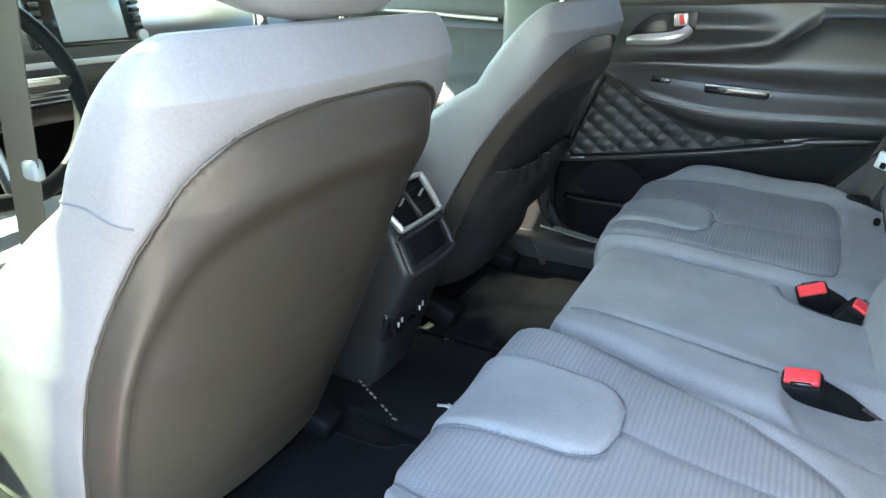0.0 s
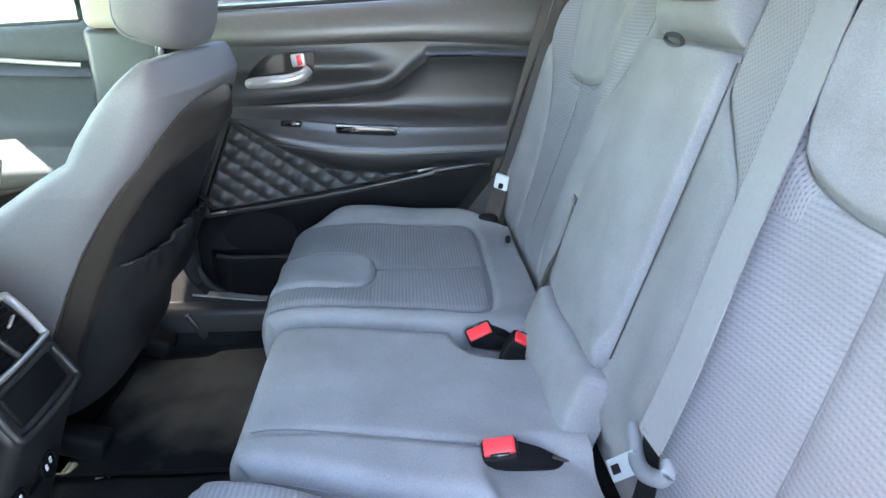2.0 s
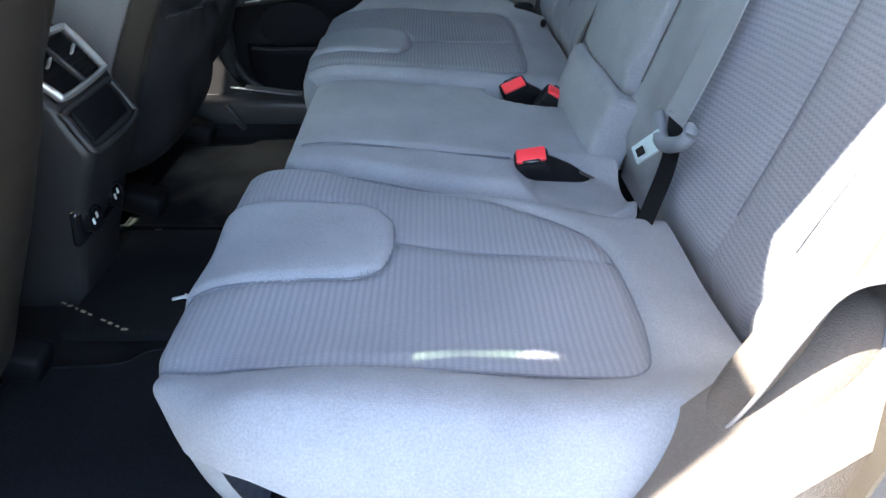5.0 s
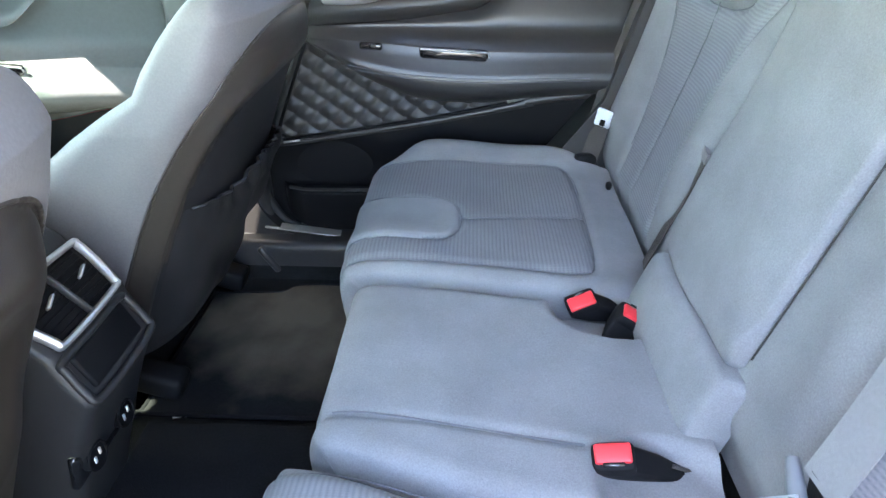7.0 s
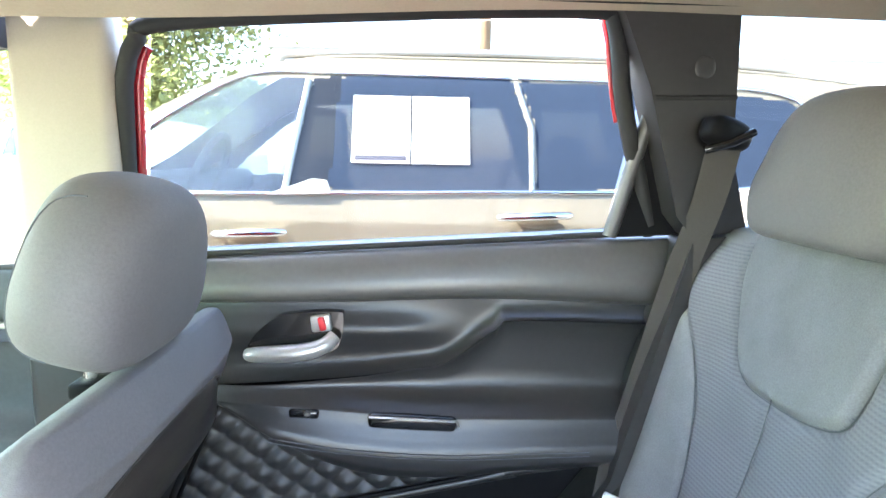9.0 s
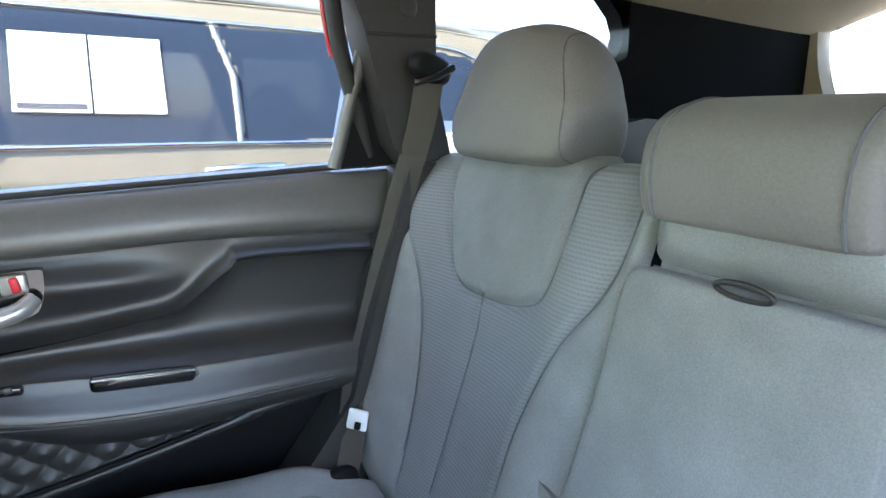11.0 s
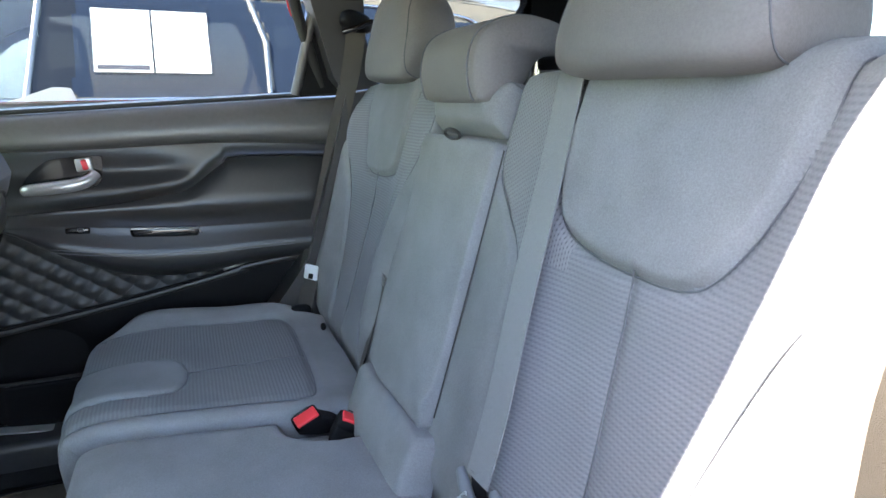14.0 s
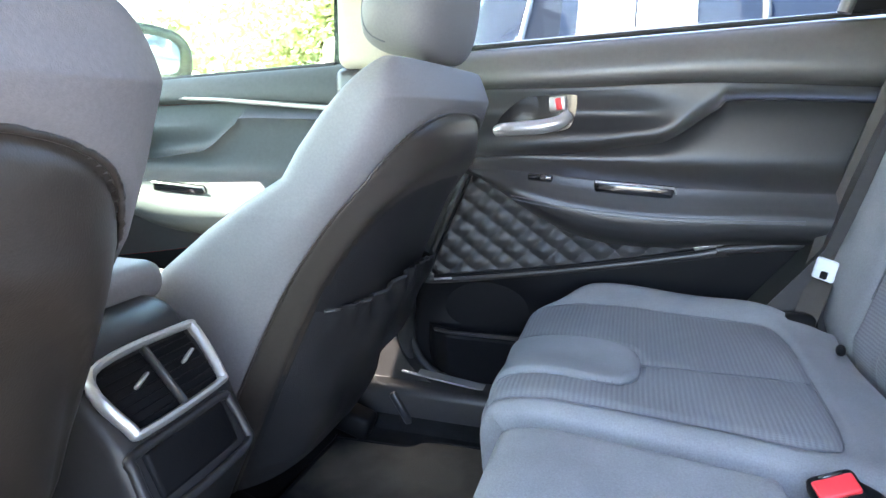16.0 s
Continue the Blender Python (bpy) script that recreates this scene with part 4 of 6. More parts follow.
back_pad("backrest_base", mid_seat, -0.05, 0.56, -0.098, 0.134, -0.016, 0.006, CLOTH_SIDE, "dark cloth recess behind the armrest")
back_pad("upper_pad", mid_seat, 0.465, 0.548, -0.098, 0.130, 0.008, 0.024, CLOTH, "smooth grey cloth pad above the armrest", 0.0, 0.012, 1.6, lambda A, Y: 0.020 * np.sin(np.clip((A - 0.470) / 0.078, 0, 1) * math.pi) * np.clip(np.minimum(Y + 0.098, 0.130 - Y) / 0.03, 0, 1) ** 0.5)
seam(mid_seat, BACK, [(0.085, -0.1215), (0.20, -0.1190), (0.33, -0.1165), (0.450, -0.1140)], 0.0035, 0.0012, material=LEATHER)
loop = [BACK.at(np.array([0.459 + 0.006 * math.sin(q)]), np.array([0.0245 + 0.004 * math.sin(q)])) + (0.012 + 0.026 * math.cos(q),) for q in np.linspace(0, 2 * math.pi, 28, endpoint=False)]
part("pull_tab", tube([(float(a[0]), y, float(b[0])) for a, b, y in loop], 0.0026, 8, True), LEATHER, mid_seat, "small folded cloth pull loop")


sx, sz = BACK.at(np.array([0.20, 0.14, 0.06, 0.0]), np.array([0.010, 0.006, 0.006, 0.004]))
strap = thing("seat_strap", "dark webbing strap hanging in the gap beside the armrest", "strap", (0.54, 0.175, 0.34))
part("webbing", band([(sx[k], 0.172 + 0.006 * k, sz[k]) for k in range(4)], (0.15, 1, 0.1), 0.024, 0.002), WEB_BROWN, strap, "dark brown webbing")
part("fold", band([(sx[0] - 0.001, 0.172, sz[0] + 0.002), (sx[0] - 0.003, 0.173, sz[0] - 0.012)], (0.15, 1, 0.1), 0.030, 0.005), CLOTH_SIDE, strap, "sewn cloth edge")


# ---- headrests ----
def headrest(center, size, lean, label, group, back=0.012, foot=0.03, square=1.0):
    h = thing("headrest", label, "headrest", (center[0], center[1], center[2] - size[2] / 2 - 0.04), group)
    m = pose(0, 0, 0, 0, lean, 0).to_3x3()

    def shape(p):
        # the lower half is squarer than the domed top
        k = (abs(p.x) ** 8 + abs(p.y) ** 8 + abs(p.z) ** 8) ** (-1 / 8) - 1
        p = p * (1 + square * k * float(step(np.array(-p.z), -0.15, 0.55)))
        w = 1 - 0.27 * step(np.array(p.z), -0.2, 1.1) - foot * step(np.array(-p.z), 0.1, 1.0)
        w2 = float(step(np.array(p.x), -0.5, 0.5))
        x = p.x + p.y ** 2 * (0.22 * (1 - w2) - 0.066 * w2) - 0.10 * p.z * w2
        return Vector((x, p.y * float(w), p.z))
    p = part("pad", pad(center, size, 3.5, m, 112, 72, shape), HEAD_CLOTH, h, "stuffed grey cloth pad")
    for k in (-0.41, 0.41):
        ring = []
        for q in np.linspace(-1.35, 1.35, 24):
            v = Vector((-math.cos(q), k * 2, math.sin(q)))
            d = Vector((v.x, 0, v.z))
            e = 3.5
            kk = (1 - min(abs(k * 2), 0.99) ** e) ** (1 / e) * (abs(d.x) ** e + abs(d.z) ** e) ** (-1 / e)
            u = shape(Vector((d.x * kk, k * 2, d.z * kk)))
            ring.append(tuple(Vector(center) + m @ Vector((u.x * size[0] / 2 * 1.004, u.y * size[1] / 2, u.z * size[2] / 2 * 1.004))))
        part("stitched_seam", tube(ring, 0.0010, 6), SEAM, p)
    for yy in (-0.062, 0.062):
        b = Vector(center) + m @ Vector((back, yy, -size[2] / 2 + 0.012))
        e = b + Vector((0.0, 0, -0.045))
        part("post", tube([tuple(b), tuple(e)], 0.0065, 10), CHROME, h, "chrome post")
        part("collar", rbox(tuple(e + Vector((0, 0, 0.012))), (0.03, 0.034, 0.016), 0.004, 2), BLACK, h, "black plastic collar")
    return h


headrest((0.678, 0.394, 0.950), (0.130, 0.280, 0.176), 10, "grey stitched cloth headrest of the rear seat", "rear headrests", 0.035, 0.13)
headrest((0.675, -0.362, 0.940), (0.130, 0.285, 0.176), 10, "grey stitched cloth headrest of the rear seat", "rear headrests", 0.035)


def middle_headrest():
    h = thing("headrest", "low hooked grey cloth headrest of the middle seat", "headrest", (0.68, 0.02, 0.83), "rear headrests")
    prof = smooth_line([(0.612, 0.832), (0.600, 0.842), (0.594, 0.875), (0.602, 0.912), (0.628, 0.934), (0.670, 0.944), (0.72, 0.936), (0.768, 0.910), (0.782, 0.885), (0.772, 0.880), (0.735, 0.893), (0.695, 0.893), (0.672, 0.876), (0.658, 0.850), (0.640, 0.834)], 64, True)
    cx, cz = prof.mean(0)
    secs = []
    for t in np.linspace(-1, 1, 40):
        k = (1 - abs(t) ** 5) ** (1 / 5) if abs(t) < 1 else 0
        k = 0.80 + 0.20 * k if abs(t) < 0.999 else 0.70
        secs.append([(cx + 0.02 + (x - cx - 0.02) * k, 0.022 + 0.106 * t, cz + (z - cz) * k) for x, z in prof])
    p = part("pad", rings(secs)[:2], HEAD_CLOTH, h, "hooked stuffed pad")
    for t in (-0.80, 0.80):
        part("stitched_seam", tube([(cx + 0.02 + (x - cx - 0.02) * 0.992, 0.022 + 0.106 * t, cz + (z - cz) * 0.992) for x, z in prof[2:38]], 0.0016, 6), SEAM, p)
    for yy in (-0.03, 0.075):
        part("post", tube([(0.715, yy, 0.90), (0.715, yy, 0.86)], 0.006, 10), CHROME, h, "chrome post")


middle_headrest()


# ---- belts and buckles of the rear bench ----
def buckle(at, facing, across, tail, slot, label):
    """A buckle whose end plate at 'at' faces the given way, 'across' along its width; it runs back to 'tail'."""
    b = thing("seat_belt_buckle", label, "buckle", at, "rear belt buckles")
    n = Vector(facing).normalized()
    w = (Vector(across) - n * Vector(across).dot(n)).normalized()
    h = n.cross(w)
    P, Q = Vector(at), Vector(tail)

    def ring(c, a, d):
        return [tuple(c + w * (a * math.copysign(abs(math.cos(q)) ** 0.35, math.cos(q))) + h * (d * math.copysign(abs(math.sin(q)) ** 0.35, math.sin(q)))) for q in np.linspace(0, 2 * math.pi, 32, endpoint=False)]
    secs = [ring(P - n * 0.001, 0.019, 0.013), ring(P - n * 0.004, 0.0215, 0.0155), ring(P - n * 0.016, 0.022, 0.0158), ring(P.lerp(Q, 0.5) - n * 0.008, 0.020, 0.0140), ring(Q, 0.012, 0.009)]
    part("housing", rings(secs), BLACK, b, "black plastic housing")
    m = Matrix((w, h, n)).transposed().to_4x4()
    part("release_button", rbox(tuple(P - h * slot * 0.003), (0.037, 0.0205, 0.007), 0.0025, 3, m), RED, b, "red release button")
    part("slot", rbox(tuple(P + h * slot * 0.0085), (0.022, 0.0045, 0.009), 0.001, 1, m), PIANO, b, "dark tongue slot")
    part("stalk", band([tuple(P.lerp(Q, 0.8)), tuple(Q), tuple(Q + (Q - P).normalized() * 0.05)], tuple(w + h * 0.4), 0.030, 0.004), WEB_BROWN, b, "dark webbing stalk")
    return b


buckle((0.390, 0.086, 0.350), (-0.30, -0.42, 0.86), (1, 0.25, 0.14), (0.448, 0.106, 0.312), 1, "black belt buckle with a red button lying on the seat")
buckle((0.462, 0.066, 0.342), (0.45, -0.30, 0.84), (1, -0.15, -0.45), (0.425, 0.044, 0.306), 1, "black belt buckle with a red button in the seat gap")
buckle((0.382, -0.190, 0.352), (-0.22, -0.45, 0.86), (1, 0.05, -0.05), (0.452, -0.176, 0.312), -1, "black belt buckle with a red button lying on the seat")


def near_belt():
    b = thing("seat_belt", "dark grey middle seat belt hanging down with a steel tongue", "seat belt", (0.5, -0.27, 0.30))
    rows = [(0.60, -0.232, 0.016), (0.57, -0.236, 0.022), (0.52, -0.241, 0.016), (0.42, -0.254, 0.017), (0.30, -0.270, 0.022), (0.18, -0.287, 0.024), (0.10, -0.299, 0.030)]
    A = smooth_line(rows, 40)
    x, z = BACK.at(A[:, 0], A[:, 2])
    part("webbing", band(list(zip(x, A[:, 1], z)), (0.10, -1, 0.0), 0.041, 0.0016), WEB, b, "dark grey woven webbing")
    L = smooth_line([(0.105, -0.299, 0.0295), (0.06, -0.306, 0.016), (0.0, -0.312, 0.010), (-0.05, -0.318, 0.008)], 14)
    x2, z2 = BACK.at(L[:, 0], L[:, 2])
    part("lower_webbing", band(list(zip(x2, L[:, 1], z2)), (0.12, -1, 0.0), 0.030, 0.0016), BLACK, b, "dark lower webbing")
    gy = [(0.430, -0.262, 0.030), (0.424, -0.276, 0.031), (0.415, -0.298, 0.032), (0.418, -0.320, 0.033), (0.430, -0.340, 0.032), (0.441, -0.344, 0.031), (0.445, -0.335, 0.031)]
    gp_ = smooth_line(gy, 30)
    gx, gz = BACK.at((gp_[:, 0] - 0.342) / 0.955, gp_[:, 2])
    t = part("tongue", tube(list(zip(gx, gp_[:, 1], gz)), [0.0055 + 0.003 * math.sin(math.pi * k / 29) for k in range(30)], 10), GRIP_GREY, b, "grey plastic tongue grip")
    q0, q1 = BACK.at(np.array([0.080, 0.046]), np.array([0.034, 0.042]))
    top_, low_ = Vector((q0[0], -0.303, q1[0])), Vector((q0[1], -0.284, q1[1]))
    part("tongue_blade", band([tuple(top_), tuple(low_)], (0.15, -0.85, -0.5), 0.022, 0.003), STEEL, t, "steel tongue blade")
    part("tongue_hole", band([tuple(top_.lerp(low_, 0.62) + Vector((-0.002, -0.001, 0.0005))), tuple(top_.lerp(low_, 0.86) + Vector((-0.002, -0.001, 0.0005)))], (0.15, -0.85, -0.5), 0.009, 0.003), BLACK, t)
    part("belt_outlet", rbox((0.690, -0.232, 0.897), (0.07, 0.075, 0.016), 0.006, 2), BLACK, b, "black belt outlet on the seat top")


near_belt()


def far_belt():
    b = thing("seat_belt", "dark brown seat belt hanging from the far rear pillar", "seat belt", (0.58, 0.60, 0.36))
    pts = smooth_line([(0.622, 0.585, 0.985), (0.612, 0.600, 0.90), (0.585, 0.622, 0.78), (0.550, 0.636, 0.62), (0.515, 0.630, 0.50), (0.497, 0.608, 0.44)], 40)
    sides = [(0.8, -0.5, 0.15)] * len(pts)
    part("webbing", band([tuple(p) for p in pts], sides, 0.047, 0.0016), WEB_BROWN, b, "brownish woven webbing")
    low = smooth_line([(0.503, 0.610, 0.44), (0.492, 0.597, 0.40), (0.475, 0.585, 0.345)], 12)
    part("lower_webbing", band([tuple(p) for p in low], (0.75, -0.6, 0.1), 0.040, 0.0016), WEB_BROWN, b)
    g = part("guide", pad((0.622, 0.585, 0.998), (0.075, 0.045, 0.042), 3, pose(0, 0, 0, 0, 15, 20).to_3x3(), 28, 18), BLACK, b, "black swivelling belt guide")
    part("guide_lip", tube([(0.588, 0.570, 0.975), (0.620, 0.560, 0.985), (0.652, 0.566, 1.000)], 0.006), PIANO, g)
    part("tongue", rbox((0.500, 0.594, 0.440), (0.034, 0.010, 0.036), 0.004, 2, pose(0, 0, 0, 0, 10, -35)), WHITE_PLASTIC, b, "white belt tongue")
    part("tongue_slot", rbox((0.497, 0.588, 0.432), (0.010, 0.006, 0.012), 0.001, 1, pose(0, 0, 0, 0, 10, -35)), BLACK, b)
    part("anchor_cover", pad((0.470, 0.585, 0.345), (0.055, 0.03, 0.045), 3, None, 24, 14), BLACK, b, "black anchor cover")


far_belt()
solo("seat_latch_button", pad((0.497, 0.462, 0.352), (0.012, 0.016, 0.016), 2.5, None, 16, 10), BLACK, "small black plug in the far backrest", "button")


# ---- front seats ----
def front_seat(yc, dx, label, pocket, wide=1.0):
    s = thing("front_seat", label, "car seat", (-0.45 + dx, yc, 0.05), "front seats")
    zs = np.concatenate([np.linspace(0.13, 0.55, 80), np.linspace(0.553, 0.69, 60), np.linspace(0.692, 0.748, 34)])
    th = np.unique(np.concatenate([np.linspace(-math.pi, math.pi, 180), np.linspace(0.90, 1.22, 60), np.linspace(-1.22, -0.90, 60)]))
    Zg, TH = np.meshgrid(zs, th, indexing="ij")
    rear = np.interp(Zg, [0.13, 0.30, 0.448, 0.56, 0.652, 0.70, 0.748], [-0.325, -0.238, -0.157, -0.097, -0.054, -0.042, -0.060])
    if pocket:
        rear = np.interp(Zg, [0.13, 0.20, 0.30, 0.42, 0.56, 0.652, 0.70, 0.748], [-0.290, -0.255, -0.208, -0.152, -0.097, -0.054, -0.042, -0.060])
    else:
        rear = np.interp(Zg, [0.10, 0.20, 0.30, 0.42, 0.56, 0.652, 0.70, 0.748], [-0.275, -0.232, -0.185, -0.135, -0.090, -0.054, -0.042, -0.060])
    front = np.interp(Zg, [0.13, 0.30, 0.40, 0.462, 0.535, 0.573, 0.606, 0.64, 0.677, 0.721, 0.748], [-0.62, -0.56, -0.50, -0.440, -0.340, -0.280, -0.222, -0.200, -0.170, -0.128, -0.10])
    half = np.interp(Zg, [0.13, 0.30, 0.42, 0.56, 0.64, 0.70, 0.748], ([0.220, 0.230, 0.236] if pocket else [0.235, 0.252, 0.258]) + [0.250, 0.248, 0.244, 0.236]) * wide
    cap = np.sqrt(np.clip(1 - np.clip((Zg - 0.690) / 0.0585, 0, 1) ** 2.6, 0, 1))
    c, q = np.cos(TH), np.sin(TH)
    e = np.where(c > 0, 2.8, 6.5)
    k = (np.abs(c) ** e + np.abs(q) ** e) ** (-1 / e)
    xm, xr = (rear + front) / 2, (rear - front) / 2
    X = xm + xr * c * k * (0.50 + 0.50 * cap) * np.where(c > 0, 1, 1)
    Y = half * q * k * (0.80 + 0.20 * cap) * np.where(cap < 0.02, 0.9, 1)
    # hollow between the front bolsters
    X = X + np.where(c < 0, 0.05 * bell(Y, 0.12) * (1 - step(Zg, 0.6, 0.7)), 0)
    top = 0.682 - 0.024 * (np.abs(Y) / 0.21) ** 2.6
    g = ((np.abs(TH) / 1.12) ** 5 + (np.clip(Zg - 0.20, 0, 9) / (top - 0.20)) ** 5) ** 0.2
    shell = g < 1
    rim = shell & (g > (0.80 if pocket else 0.83))
    away = (1 - g) * 0.34      # about metres from the shell's edge
    X = X - 0.005 * bell(away, 0.006) * c - np.where(shell, 0.004, 0) + np.where(shell, 0.022 * step(away, 0.0, 0.045) - 0.015 * step(away, 0.045, 0.075), 0) * np.maximum(c, 0)
    Y = Y - 0.004 * bell(away, 0.006) * q
    X[-1], Y[-1] = X[-1].mean(), 0.0
    Yw = yc + Y
    Xw = X + dx
    # the rim takes the lightened vinyl, as if light fell on it
    split(s, Xw, Yw, Zg, [("shell_rim", rim, SHELL_EDGE_LIT, "satin brown-grey rim of the seat back, lit tone in its colour"), ("back_shell", shell, LEATHER if pocket else SHELL, "dark vinyl seat back"), ("backrest", None, CLOTH_SIDE, "grey cloth backrest")], True)
    # piping round the back shell
    def skin(t, z):
        i, j = np.searchsorted(zs, z) - 1, np.searchsorted(th, t) - 1
        i, j = min(max(i, 0), len(zs) - 2), min(max(j, 0), len(th) - 2)
        a, b = (z - zs[i]) / (zs[i + 1] - zs[i]), (t - th[j]) / (th[j + 1] - th[j])
        return [float((Q[i, j] * (1 - b) + Q[i, j + 1] * b) * (1 - a) + (Q[i + 1, j] * (1 - b) + Q[i + 1, j + 1] * b) * a) for Q in (Xw, Yw)] + [float(z)]
    cord = []
    for w in np.linspace(math.pi, 0, 150):
        t = 1.12 * math.copysign(abs(math.cos(w)) ** 0.4, -math.cos(w))
        z = 0.20 + (0.682 - 0.20) * abs(math.sin(w)) ** 0.4
        for _ in range(4):
            y = skin(t, min(z, 0.74))[1] - yc
            z = 0.20 + (0.482 - 0.024 * (abs(y) / 0.21) ** 2.6) * abs(math.sin(w)) ** 0.4
        p = skin(t, z)
        cord.append((p[0] + 0.001, p[1] + 0.001 * (1 if t > 0 else -1), p[2]))
    part("piping", tube(cord, 0.0022, 8), SHELL_EDGE_LIT, s, "sewn piping round the seat back")
    for sg in (-1,) if not pocket else ():
        side = [skin(sg * t, 0.604 + 0.012 * math.sin((t - 1.2) * 2.2)) for t in np.linspace(1.10, 2.6, 50)]
        part("cross_seam", tube([(a, b + sg * 0.0004, d) for a, b, d in side], 0.0011, 6), SEAM, s)
    if pocket:
        hem = 0.440 + 0.012 * np.cos(TH * 3.5)
        sel = (np.abs(TH) < 0.84) & (Zg < hem) & (Zg > 0.17)
        f = np.clip((0.84 - np.abs(TH)) / 0.30, 0, 1) ** 0.6
        wr = 0.005 * np.sin(TH * 47 + 2.5 * np.sin(TH * 9) + 3 * np.sin(Zg * 30)) * step(Zg, 0.375, 0.440) + 0.006 * np.sin(TH * 9 + 7 * Zg + 2 * np.sin(Zg * 23)) + 0.003 * np.sin(Zg * 50 + TH * 11)
        swell = (0.008 + 0.012 * bell(Zg - 0.36, 0.12) + 0.8 * wr) * f
        part("map_pocket", grid(Xw + swell + 0.002, Yw, Zg, cells(sel), True), LEATHER, s, "gathered black map pocket")
        rim = []
        for t in np.linspace(-0.82, 0.82, 90):
            z = 0.438 + 0.012 * math.cos(t * 3.5)
            p = skin(t, z)
            ff = min(max((0.84 - abs(t)) / 0.30, 0), 1) ** 0.6
            rim.append((p[0] + 0.004 + (0.013 + 0.004 * math.sin(t * 47 + 2.5 * math.sin(t * 9) + 3 * math.sin(z * 30))) * ff, p[1], z))
        part("pocket_hem", tube(rim, 0.0032, 8), LEATHER, s, "gathered elastic hem")
    # cushion, base and rail cover
    part("cushion", pad((-0.68 + dx, yc + (0 if pocket else 0.03), 0.265 if pocket else 0.31), (0.52, 0.45 if pocket else 0.56, 0.16), 5, pose(0, 0, 0, 0, 6, 0).to_3x3(), 48, 24), CLOTH_SIDE, s, "grey cloth seat cushion")
    part("base", rbox((-0.62 + dx, yc, 0.145), (0.46, 0.42, 0.12), 0.03, 3), BLACK, s, "black plastic seat base")
    for sg in (1, -1):
        part("rail_cover", rbox((-0.335 + dx, yc + sg * 0.175, 0.075), (0.12, 0.055, 0.05), 0.012, 3, pose(0, 0, 0, 0, 18, 0)), BLACK, s, "black seat rail cover")
        part("rail_bolt", rbox((-0.290 + dx, yc + sg * 0.175, 0.080), (0.006, 0.045, 0.010), 0.002, 1, pose(0, 0, 0, 0, 18, 0)), SATIN, s, "steel rail end")
    return s


front_seat(0.38, 0.0, "grey cloth front passenger seat with a dark back and map pocket", True)
front_seat(-0.418, -0.008, "grey cloth driver's seat with plain dark brown back, partly sunlit", False, 0.95)
headrest((-0.105, 0.38, 0.845), (0.130, 0.265, 0.181), 14, "grey cloth headrest of the front seat on chrome posts", "front headrests", foot=0.05, square=0.2)
headrest((-0.115, -0.418, 0.846), (0.130, 0.265, 0.185), 14, "grey cloth headrest of the front seat on chrome posts", "front headrests", foot=0.05, square=0.2)


